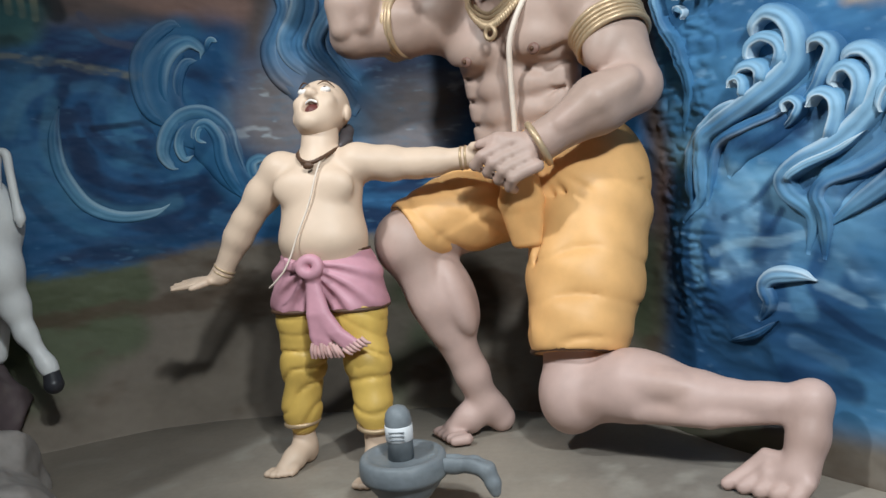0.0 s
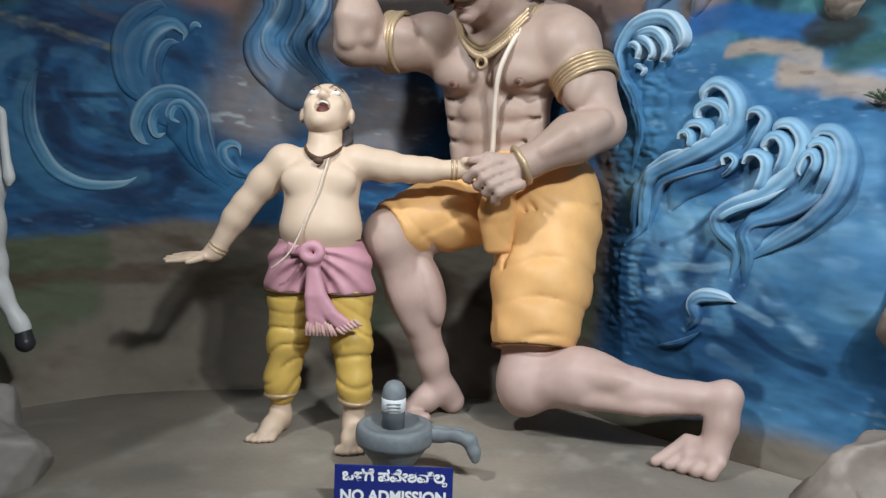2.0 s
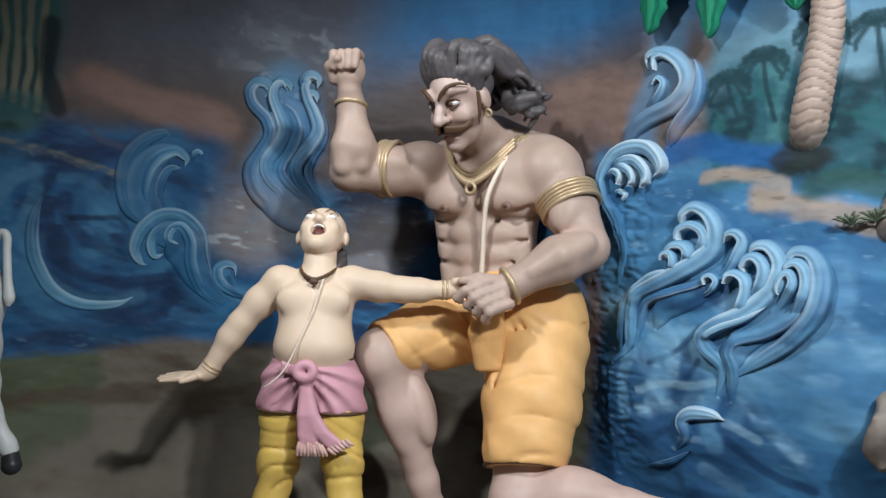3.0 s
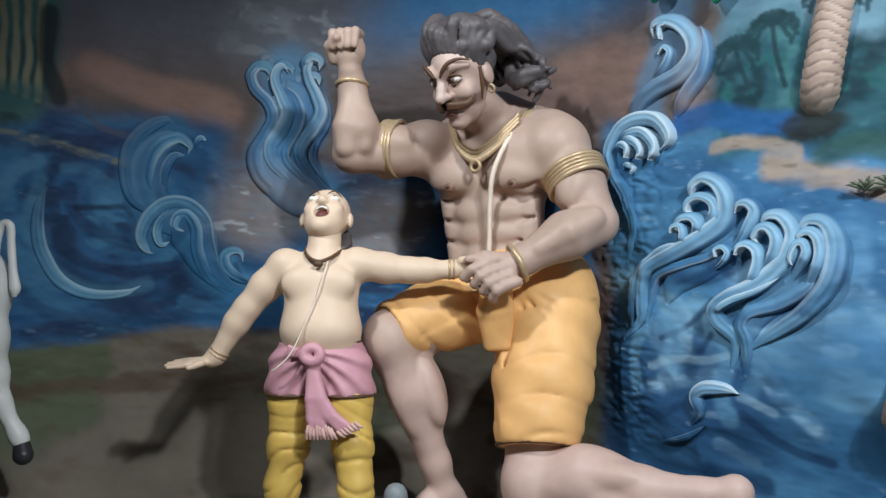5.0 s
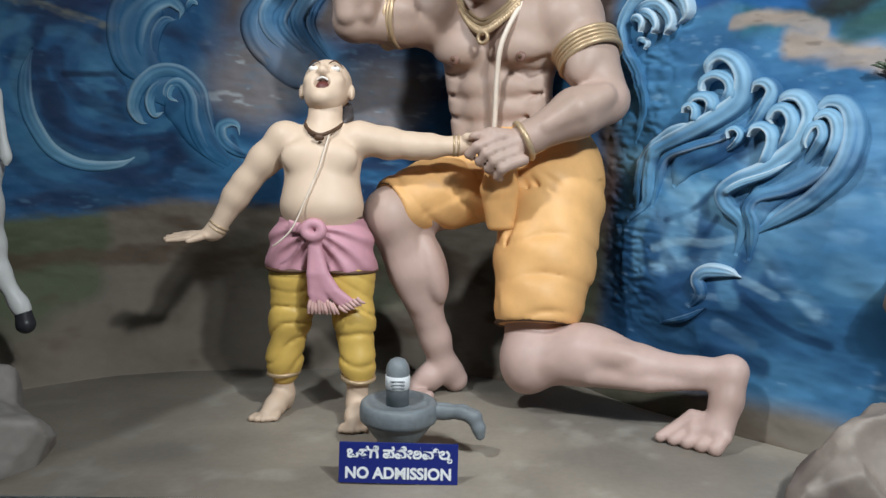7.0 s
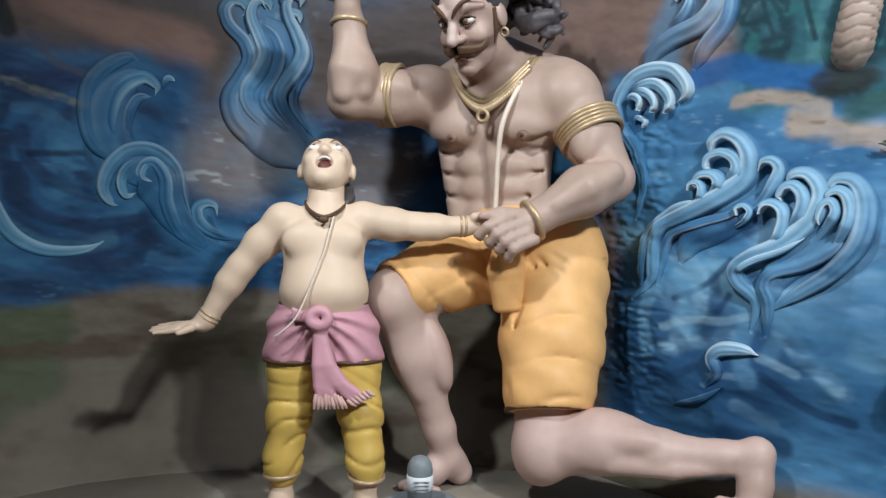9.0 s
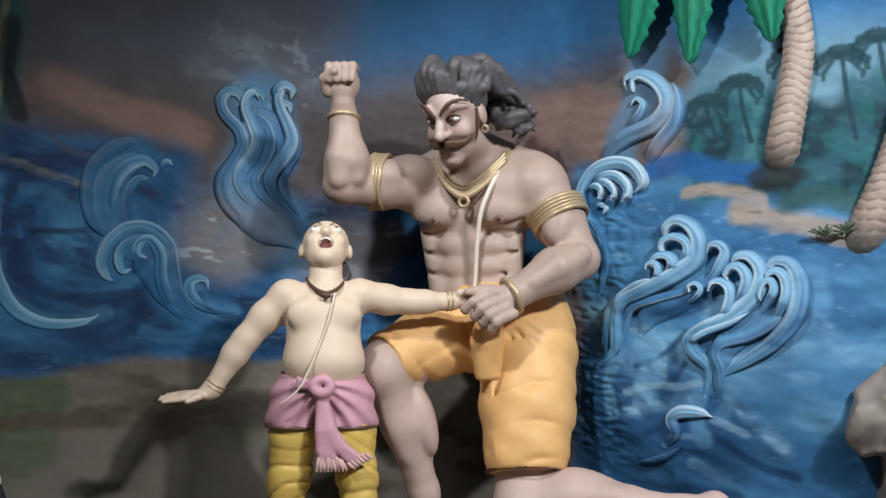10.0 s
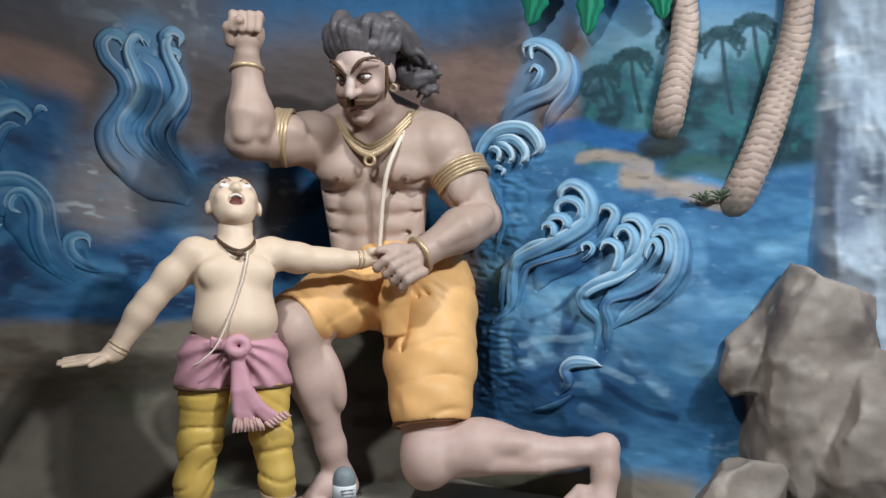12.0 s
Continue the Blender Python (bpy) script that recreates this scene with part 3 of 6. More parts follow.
    grey = blend(grey, srgb(112, 124, 142), ramp01(cloud(p * np.array((2.2, 1, 1)), 4.0, 3, 24), 0.0, 0.5))
    grey = blend(grey, srgb(200, 206, 212), ramp01(-fine, 0.25, 0.7))
    grey = blend(grey, srgb(92, 92, 98), brush(sw, zw, [(1.83, 0.86), (1.90, 0.80), (2.0, 0.74)], 0.03) * 0.7)
    col = col * (1 - cliff[:, None]) + grey * cliff[:, None]
    # brown earth at the foot
    edge = 0.575 - 0.03 * ramp01(-s, 0.9, 1.6)
    earth = 1 - ramp01(z - edge + 0.03 * warp + 0.012 * hair, -0.025, 0.025)
    earth = earth * (1 - ramp01(s, 0.55, 0.75)) + (1 - ramp01(s, 1.45, 1.55)) * ramp01(s, 0.55, 0.75) * (1 - ramp01(z + 0.03 * warp, 0.06, 0.14))
    soil_and_shade = np.broadcast_to(np.array(srgb(106, 97, 87)), p.shape).copy()
    soil_and_shade = blend(soil_and_shade, srgb(80, 86, 66), ramp01(warp + 0.3 * ramp01(-s, 1.1, 1.5), 0.1, 0.5))
    soil_and_shade = blend(soil_and_shade, srgb(78, 64, 52), ramp01(flow, 0.1, 0.5) * 0.8)
    soil_and_shade = blend(soil_and_shade, srgb(126, 116, 105), ramp01(-soft, 0.1, 0.5) * 0.6)
    return col * (1 - earth[:, None]) + soil_and_shade * earth[:, None]


def backdrop():
    s = np.r_[np.arange(RUN[0], -1.80, 0.02), np.arange(-1.80, 2.16, 0.0055), np.arange(2.16, RUN[-1], 0.02)]
    z = np.r_[np.arange(-0.02, 1.92, 0.0055), np.arange(1.92, 2.7, 0.02)]
    S, Z = [g.ravel() for g in np.meshgrid(s, z, indexing="ij")]
    v = wall_point(S, Z, wall_relief(S, Z))
    back = wall_point(s, np.full_like(s, -0.02), -0.15), wall_point(s, np.full_like(s, 2.7), -0.15)
    a, b = len(s), len(z)
    i = (np.arange(a - 1)[:, None] * b + np.arange(b - 1)[None, :]).ravel()
    f = np.stack([i, i + 1, i + b + 1, i + b], 1)[:, ::-1]
    n = len(v)
    j = np.arange(a - 1)
    rear = np.stack([n + j, n + j + 1, n + a + j + 1, n + a + j], 1)
    top = np.stack([j * b + b - 1, (j + 1) * b + b - 1, n + a + j + 1, n + a + j], 1)
    col = np.concatenate([mural(S, Z), np.full((2 * a, 3), 0.3)])
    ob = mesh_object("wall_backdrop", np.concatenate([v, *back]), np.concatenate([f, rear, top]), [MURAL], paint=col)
    tagged(ob, "curved plaster wall painted with a blue sea, dusk sky and palms", "wall", kind="structure")


backdrop()


def stage_floor():
    x, y = np.arange(-2.6, 2.4, 0.02), np.arange(1.16, 3.1, 0.02)
    X, Y = [g.ravel() for g in np.meshgrid(x, y, indexing="ij")]
    p = np.stack([X, Y, 0 * X], -1)
    Z = 0.004 * cloud(p, 5.0, 3, 61) * ramp01(Y, 1.25, 1.5)
    warp, fine = cloud(p, 2.2, 3, 71), cloud(p, 12.0, 3, 81)
    col = np.broadcast_to(np.array(srgb(146, 136, 124)), p.shape).copy()
    col = blend(col, srgb(115, 108, 101), ramp01(warp, 0.05, 0.5) * 0.7)
    col = blend(col, srgb(168, 162, 151), ramp01(fine, 0.2, 0.7) * 0.5)
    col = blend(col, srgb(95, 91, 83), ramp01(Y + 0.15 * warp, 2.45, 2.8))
    # shade painted into the floor colour left of a slanting edge
    soil_and_shade = ramp01(-(X + 0.76 - 0.47 * (Y - 2.40)) + 0.06 * warp + 0.02 * fine, -0.02, 0.05)
    col = blend(col, srgb(100, 91, 81), soil_and_shade * 0.6)
    a, b = len(x), len(y)
    i = (np.arange(a - 1)[:, None] * b + np.arange(b - 1)[None, :]).ravel()
    f = np.stack([i, i + b, i + b + 1, i + 1], 1)
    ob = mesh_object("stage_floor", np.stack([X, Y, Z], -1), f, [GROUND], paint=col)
    tagged(ob, "sand-brown painted cement floor of the raised stage", "floor", kind="structure")


stage_floor()


def box_mesh(bm, low, high):
    m = Matrix.Translation([(a + b) / 2 for a, b in zip(low, high)]) @ Matrix.Diagonal([b - a for a, b in zip(low, high)] + [1])
    bmesh.ops.create_cube(bm, size=1, matrix=m)


def block(name, low, high, mat, label, category, bevel=0.0):
    bm = bmesh.new()
    box_mesh(bm, low, high)
    if bevel:
        bmesh.ops.bevel(bm, geom=bm.edges[:], offset=bevel, segments=2, affect="EDGES")
    ob = part(name, bm, mat, None)
    return tagged(ob, label, category, kind="structure")


block("stage_front", (-2.6, 1.10, -0.5), (2.4, 1.16, 0.0), PLASTER, "grey plastered front edge of the stage", "wall", 0.008)
block("floor", (-3.2, -2.6, -0.56), (3.0, 1.10, -0.5), TILE, "grey tiled visitors' floor before the stage", "floor")
block("ceiling", (-3.2, -2.6, 2.85), (3.0, 3.3, 2.95), PLASTER, "plain grey plaster ceiling", "ceiling")
block("wall_south", (-3.2, -2.7, -0.5), (3.0, -2.6, 2.85), PLASTER, "plain grey plaster wall", "wall")
block("wall_west", (-3.3, -2.6, -0.5), (-3.2, 3.3, 2.85), PLASTER, "plain grey plaster wall", "wall")
block("wall_east", (3.0, -2.6, -0.5), (3.1, 3.3, 2.85), PLASTER, "plain grey plaster wall", "wall")
block("wall_north", (-3.2, 3.3, -0.5), (3.0, 3.4, 2.85), PLASTER, "plain grey plaster wall", "wall")


# ---- the kneeling giant ----
def unit(v):
    v = np.array(v, float)
    return v / np.linalg.norm(v)


def skin_paint(v):
    """Airbrushed skin: tan on the trunk, rosier and paler down the legs."""
    c = np.broadcast_to(np.array((0.41, 0.288, 0.236)), v.shape).copy()
    n = cloud(v, 7.0, 3, 91)
    c = blend(c, (0.53, 0.37, 0.325), (1 - ramp01(v[:, 2] + 0.05 * n, 0.35, 0.75)))
    c = blend(c, (0.47, 0.32, 0.27), ramp01(n, 0.1, 0.6) * 0.6)
    return blend(c, (0.32, 0.205, 0.165), ramp01(-n, 0.25, 0.7) * 0.5)


def fist(cl, c, across, along, out, size):
    """A closed hand: palm, four curled fingers and a thumb. across: from thumb to little finger; along: wrist to knuckles; out: the fingers' side."""
    A, B, O = unit(across), unit(along), unit(out)
    c = np.array(c)
    cl.lump(c, (size * 0.85, size * 0.9, size * 0.62), (A, B, O), 0.012)
    for i in range(4):
        a = (i - 1.5) * size * 0.42
        k1 = c + A * a + B * size * (0.85 - 0.06 * abs(i - 1.2)) + O * size * 0.15
        k2 = c + A * a * 0.95 + B * size * 0.72 + O * size * 0.72
        k3 = c + A * a * 0.9 + B * size * 0.05 + O * size * 0.72
        cl.chain([k1, k2, k3], [size * 0.24, size * 0.235, size * 0.2], 0.004)
    t = [c - A * size * 0.75 - B * size * 0.4 + O * size * 0.1, c - A * size * 0.85 + B * size * 0.15 + O * size * 0.55, c - A * size * 0.25 + B * size * 0.4 + O * size * 1.0]
    cl.chain(t, [size * 0.3, size * 0.26, size * 0.2], 0.006)


def giant():
    G = Sculpture()
    lat, front, up = unit((0.85, -0.53, 0)), unit((-0.53, -0.85, 0)), np.array((0, 0, 1.0))
    T = np.array((0.135, 2.66, 1.17))
    body = lambda l, f, u: T + l * lat + f * front + u * up
    cl = Clay((-0.55, 1.85, -0.02), (1.0, 2.98, 1.75), 0.0075)
    ax = (lat, front, up)
    # trunk
    cl.lump(body(0, -0.03, 0.0), (0.22, 0.13, 0.20), ax, 0.02)
    cl.lump(body(0, -0.04, 0.11), (0.23, 0.095, 0.085), ax, 0.05)
    cl.lump(body(0.02, -0.015, -0.20), (0.168, 0.112, 0.20), ax, 0.05)
    cl.lump(body(0.05, -0.02, -0.38), (0.165, 0.115, 0.14), ax, 0.05)
    for sg in (-1, 1):
        cl.lump(body(0.108 * sg + 0.012, 0.060, 0.0), (0.118, 0.070, 0.098), ax, 0.014)
        cl.lump(body(0.105 * sg + 0.012, 0.085, -0.05), (0.095, 0.055, 0.055), ax, 0.025)
        cl.lump(body(0.055 * sg + 0.018, 0.078, -0.165), (0.060, 0.026, 0.038), ax, 0.014)
        cl.lump(body(0.050 * sg + 0.022, 0.078, -0.240), (0.055, 0.024, 0.036), ax, 0.014)
        cl.lump(body(0.045 * sg + 0.028, 0.074, -0.320), (0.050, 0.026, 0.046), ax, 0.014)
        cl.limb(body(0.145 * sg + 0.01, 0.02, -0.10), body(0.115 * sg + 0.03, 0.045, -0.36), 0.052, 0.045, 0.03)
        cl.limb(body(0.03 * sg, -0.02, 0.20), body(0.20 * sg, -0.03, 0.125), 0.062, 0.055, 0.04)
    for sg in (-1, 1):
        for i in range(3):
            cl.limb(body((0.10 - 0.004 * i) * sg + 0.02, 0.105, -0.135 - 0.07 * i), body((0.175 - 0.008 * i) * sg + 0.015, 0.05, -0.115 - 0.07 * i), 0.009, 0.007, 0.014, True)
    cl.limb(body(0.012, 0.146, 0.09), body(0.012, 0.138, -0.09), 0.014, 0.015, 0.018, True)
    cl.limb(body(0.016, 0.118, -0.12), body(0.028, 0.108, -0.36), 0.014, 0.012, 0.014, True)
    for sg in (-1, 1):
        cl.chain([body(0.04 * sg + 0.012, 0.135, -0.105), body(0.115 * sg + 0.012, 0.128, -0.118), body(0.195 * sg + 0.012, 0.075, -0.075)], [0.010, 0.013, 0.008], 0.014, True)
    # neck
    cl.limb(body(0.0, -0.02, 0.14), (0.065, 2.53, 1.37), 0.085, 0.07, 0.03)
    for sg in (-1, 1):
        cl.limb(body(0.06 * sg, 0.01, 0.15), (0.06 + 0.05 * sg, 2.53 - 0.02 * sg, 1.36), 0.045, 0.03, 0.03)
    # raised right arm
    cl.lump((-0.085, 2.685, 1.235), (0.115, 0.10, 0.098), None, 0.05)
    cl.chain([(-0.09, 2.68, 1.235), (-0.20, 2.63, 1.215), (-0.32, 2.575, 1.195)], [0.092, 0.086, 0.062], 0.025)
    cl.lump((-0.21, 2.61, 1.24), (0.085, 0.07, 0.06), None, 0.02)
    cl.chain([(-0.345, 2.565, 1.195), (-0.325, 2.555, 1.275), (-0.340, 2.555, 1.42), (-0.345, 2.53, 1.47)], [0.062, 0.074, 0.044, 0.04], 0.025)
    cl.lump((-0.315, 2.56, 1.265), (0.055, 0.06, 0.09), None, 0.02)
    fist(cl, (-0.348, 2.515, 1.53), (0.95, -0.3, 0), (0.0, 0.05, 1), (-0.25, -0.95, 0), 0.067)
    # left arm, bent across
    cl.lump((0.335, 2.545, 1.215), (0.12, 0.108, 0.12), None, 0.05)
    cl.limb(body(0.10, 0.03, 0.06), (0.335, 2.53, 1.22), 0.085, 0.085, 0.05)
    cl.chain([(0.345, 2.53, 1.21), (0.395, 2.46, 1.09), (0.445, 2.40, 0.965)], [0.098, 0.088, 0.068], 0.025)
    cl.lump((0.385, 2.43, 1.10), (0.07, 0.06, 0.10), ((1, 0, 0), (0, 1, -0.3), (0.2, 0.3, 1)), 0.02)
    cl.chain([(0.44, 2.39, 0.95), (0.345, 2.355, 0.915), (0.205, 2.335, 0.838), (0.165, 2.33, 0.82)], [0.066, 0.073, 0.046, 0.042], 0.025)
    cl.lump((0.36, 2.34, 0.935), (0.09, 0.055, 0.05), ((1, 0.2, 0.5), (0, 1, 0), (-0.5, 0, 1)), 0.02)
    tilted = ((0.9, 0.1, 0.5), (0, 1, 0), (-0.5, 0, 0.9))
    cl.chain([(0.42, 2.335, 0.965), (0.34, 2.310, 0.925), (0.25, 2.306, 0.872)], [0.040, 0.045, 0.026], 0.008)
    cl.lump((0.330, 2.352, 0.885), (0.085, 0.055, 0.032), tilted, 0.008)
    cl.lump((0.375, 2.402, 1.085), (0.056, 0.047, 0.088), ((1, 0, -0.3), (0, 1, -0.3), (0.3, 0.3, 1)), 0.008)
    cl.lump((0.330, 2.497, 1.215), (0.104, 0.088, 0.098), None, 0.010)
    cl.lump((-0.20, 2.592, 1.237), (0.078, 0.064, 0.056), None, 0.008)
    cl.lump((-0.09, 2.642, 1.250), (0.088, 0.078, 0.076), None, 0.010)
    cl.chain([(-0.352, 2.522, 1.21), (-0.352, 2.522, 1.28), (-0.345, 2.535, 1.39)], [0.040, 0.048, 0.026], 0.006)
    cl.chain([(-0.302, 2.528, 1.22), (-0.300, 2.530, 1.28), (-0.322, 2.535, 1.39)], [0.038, 0.042, 0.022], 0.006)
    # gripping hand: knuckles towards the room, fingers closing round the wrist
    cl.lump((0.138, 2.312, 0.808), (0.058, 0.034, 0.045), ((0.9, 0, 0.45), (0, 1, 0), (-0.45, 0, 0.9)), 0.015)
    for i in range(4):
        k = np.array((0.078 + 0.021 * i, 2.282 - 0.002 * i, 0.822 - 0.0215 * i))
        e = np.array((0.030 + 0.027 * i - 0.004 * (i < 1), 2.287, 0.786 - 0.0205 * i))
        cl.chain([(k + np.array((0.045, 0.012, 0.016))), k, (k + e) / 2 + np.array((-0.004, -0.014, 0.005)), e, e + np.array((0.010, 0.030, -0.008))], [0.017, 0.018, 0.0155, 0.0145, 0.012], 0.003)
    cl.chain([(0.14, 2.305, 0.842), (0.09, 2.292, 0.848), (0.04, 2.305, 0.838)], [0.022, 0.018, 0.014], 0.008)
    # front leg, foot flat
    cl.chain([(-0.02, 2.56, 0.66), (-0.20, 2.44, 0.60)], [0.12, 0.085], 0.03)
    cl.lump((-0.215, 2.415, 0.585), (0.07, 0.07, 0.08), None, 0.03)
    cl.chain([(-0.195, 2.43, 0.56), (-0.135, 2.45, 0.42), (-0.055, 2.49, 0.19), (-0.03, 2.51, 0.10)], [0.072, 0.070, 0.046, 0.046], 0.03)
    cl.lump((-0.085, 2.475, 0.43), (0.060, 0.07, 0.13), ((1, 0, 0.32), (0, 1, 0), (-0.32, 0, 1)), 0.03)
    cl.lump((-0.165, 2.43, 0.43), (0.035, 0.04, 0.14), ((1, 0, 0.32), (0, 1, 0), (-0.32, 0, 1)), 0.03)
    cl.chain([(-0.178, 2.405, 0.53), (-0.140, 2.415, 0.42), (-0.062, 2.468, 0.18)], [0.032, 0.032, 0.020], 0.006)
    cl.lump((-0.078, 2.440, 0.43), (0.046, 0.058, 0.125), ((1, 0, 0.32), (0, 1, 0), (-0.32, 0, 1)), 0.008)
    cl.lump((-0.212, 2.392, 0.575), (0.050, 0.050, 0.055), None, 0.008)
    cl.limb((0.0, 2.53, 0.06), (0.015, 2.535, 0.04), 0.048, 0.042, 0.02)
    cl.chain([(-0.02, 2.515, 0.09), (-0.075, 2.49, 0.055), (-0.12, 2.475, 0.03)], [0.045, 0.042, 0.03], 0.02)
    for i in range(5):
        q = np.array((-0.135 + 0.016 * i, 2.495 - 0.021 * i, 0.02))
        cl.limb(q, q + (-0.035, -0.012, -0.002), 0.017, 0.0145, 0.005)
    # kneeling leg, heel raised on bent toes
    cl.chain([(0.30, 2.48, 0.46), (0.24, 2.365, 0.20)], [0.13, 0.085], 0.03)
    cl.lump((0.225, 2.345, 0.14), (0.075, 0.075, 0.085), None, 0.03)
    cl.chain([(0.235, 2.345, 0.165), (0.385, 2.275, 0.195), (0.53, 2.205, 0.185), (0.675, 2.135, 0.19), (0.755, 2.105, 0.20)], [0.085, 0.084, 0.062, 0.041, 0.043], 0.03)
    cl.lump((0.40, 2.28, 0.225), (0.125, 0.07, 0.062), ((0.9, -0.45, 0.05), (0.45, 0.9, 0), (0, 0, 1)), 0.03)
    cl.lump((0.40, 2.245, 0.16), (0.12, 0.05, 0.04), ((0.9, -0.45, 0.0), (0.45, 0.9, 0), (0, 0, 1)), 0.02)
    cl.chain([(0.765, 2.10, 0.205), (0.745, 2.075, 0.13), (0.715, 2.05, 0.05)], [0.046, 0.043, 0.042], 0.02)
    cl.lump((0.42, 2.222, 0.218), (0.130, 0.050, 0.048), ((0.9, -0.45, -0.05), (0.45, 0.9, 0), (0, 0, 1)), 0.008)
    cl.lump((0.235, 2.312, 0.150), (0.066, 0.066, 0.072), None, 0.03)
    cl.chain([(0.40, 2.215, 0.155), (0.55, 2.155, 0.155), (0.68, 2.105, 0.165)], [0.034, 0.030, 0.016], 0.008)
    cl.limb((0.60, 2.16, 0.175), (0.735, 2.085, 0.165), 0.014, 0.018, 0.015)
    cl.limb((0.715, 2.06, 0.05), (0.665, 2.075, 0.04), 0.036, 0.034, 0.02)
    for i in range(5):
        q = np.array((0.628 + 0.024 * i, 2.105 - 0.022 * i, 0.045))
        e = np.array((0.572 + 0.031 * i, 2.092 - 0.021 * i, 0.016))
        cl.chain([np.array((0.70, 2.09, 0.12)) * 0.45 + q * 0.55, q, e], [0.018, 0.018, 0.0155 + 0.0014 * i], 0.006)
    G.clay(cl, SKIN, skin_paint)
    # orange loincloth
    cl = Clay((-0.35, 2.1, 0.12), (0.62, 2.98, 0.98), 0.0075)
    cl.lump((0.235, 2.64, 0.76), (0.175, 0.15, 0.13), None, 0.04)
    cl.lump((0.21, 2.63, 0.83), (0.155, 0.14, 0.075), None, 0.04)
    cl.chain([(0.315, 2.60, 0.74), (0.315, 2.55, 0.66), (0.288, 2.46, 0.46), (0.262, 2.395, 0.335), (0.254, 2.38, 0.305)], [0.172, 0.170, 0.158, 0.136, 0.126], 0.03)
    cl.chain([(0.13, 2.60, 0.695), (-0.04, 2.53, 0.665), (-0.165, 2.46, 0.625), (-0.195, 2.445, 0.61)], [0.135, 0.12, 0.098, 0.084], 0.03)
    cl.limb((0.13, 2.46, 0.73), (0.145, 2.45, 0.60), 0.05, 0.035, 0.03)
    # folds sweep round the thigh and fan from the waist
    crease = lambda a: (1 - np.abs(np.sin(a))) ** 3
    cl.ruffle(lambda x, y, z: -0.010 * crease(21 * z + 70 * (x - 0.30) ** 2 + 0.9 * np.sin(6 * x + 11 * z)) * (x > 0.13) * (z < 0.72) * (0.6 + 0.4 * np.sin(30 * x))
              - 0.009 * crease(15 * (z + 1.1 * x) + 1.2 * np.sin(8 * x + 9 * z)) * (x <= 0.13) + 0.002 * np.sin(50 * z + 30 * x))
    cl.limb((0.165, 2.40, 0.80), (0.17, 2.40, 0.40), 0.012, 0.010, 0.02, True)
    for i in range(3):
        cl.limb((0.17, 2.43, 0.80 - 0.02 * i), (0.31, 2.37 + 0.01 * i, 0.70 - 0.075 * i), 0.006, 0.004, 0.014, True)
        cl.limb((0.12, 2.44, 0.76 - 0.02 * i), (-0.06 - 0.02 * i, 2.38, 0.66 - 0.03 * i), 0.006, 0.004, 0.014, True)
    cl.trim((0.254, 2.375, 0.262), (-0.05, -0.35, -1)).trim((-0.205, 2.44, 0.61), (-1, -0.62, -0.35))
    G.clay(cl, ORANGE)
    # apron fold hanging from the grip
    cl = Clay((0.0, 2.15, 0.48), (0.3, 2.6, 0.9), 0.006)
    for i in range(4):
        cl.chain([(0.115 + 0.012 * i, 2.37, 0.80), (0.098 + 0.022 * i, 2.385 + 0.012 * i, 0.68), (0.112 + 0.018 * i, 2.42, 0.57)], [0.022, 0.028, 0.018], 0.01)
    G.clay(cl, ORANGE)
    # hem lines
    G.ring((0.254, 2.377, 0.266), (0.05, 0.35, 1), 0.122, 0.007, BROWN, 1.0)
    G.ring((-0.200, 2.444, 0.612), (1, 0.62, 0.35), 0.084, 0.007, BROWN)
    # head
    h = np.array((0.030, 2.450, 1.425))
    F = unit((-0.60, -0.66, -0.46))
    L = unit(np.cross((0, 0, 1), F)) * 1.0
    if L[0] < 0:
        L = -L
    U = unit(np.cross(L, F))
    if U[2] < 0:
        U = -U
    H = lambda l, f, u: h + l * L + f * F + u * U
    hx = (L, F, U)
    cl = Clay(h - 0.25, h + 0.25, 0.005)
    cl.lump(H(0, 0, 0.03), (0.090, 0.108, 0.108), hx, 0.02)
    cl.lump(H(0, 0.035, -0.055), (0.072, 0.072, 0.085), hx, 0.03)
    cl.lump(H(0, 0.085, -0.118), (0.034, 0.028, 0.026), hx, 0.02)
    for sg in (-1, 1):
        cl.lump(H(0.048 * sg, 0.072, -0.03), (0.032, 0.028, 0.03), hx, 0.02)
        cl.lump(H(0.040 * sg, 0.108, 0.022), (0.026, 0.018, 0.017), hx, 0.010, True)
        cl.chain([H(0.012 * sg, 0.108, 0.035), H(0.045 * sg, 0.098, 0.058), H(0.078 * sg, 0.062, 0.048)], [0.013, 0.014, 0.008], 0.010)
        cl.lump(H(0.092 * sg, -0.008, 0.0), (0.012, 0.024, 0.036), hx, 0.008)
        cl.lump(H(0.017 * sg, 0.120, -0.028), (0.014, 0.014, 0.012), hx, 0.008)
    cl.chain([H(0, 0.104, 0.038), H(0, 0.124, 0.0), H(0, 0.140, -0.026)], [0.013, 0.014, 0.017], 0.010)
    cl.lump(H(0, 0.104, -0.070), (0.034, 0.016, 0.011), hx, 0.008)
    cl.lump(H(0, 0.102, -0.090), (0.030, 0.015, 0.010), hx, 0.008)
    def face_paint(v):
        c = np.broadcast_to(np.array((0.43, 0.295, 0.25)), v.shape).copy()
        c = blend(c, (0.34, 0.22, 0.185), ramp01(cloud(v, 16.0, 2, 7), 0.1, 0.6))
        q = v - h
        l, f, u = q @ L, q @ F, q @ U
        c = blend(c, (0.54, 0.41, 0.365), ramp01(u, 0.045, 0.085) * ramp01(f, 0.03, 0.07) * 0.7)
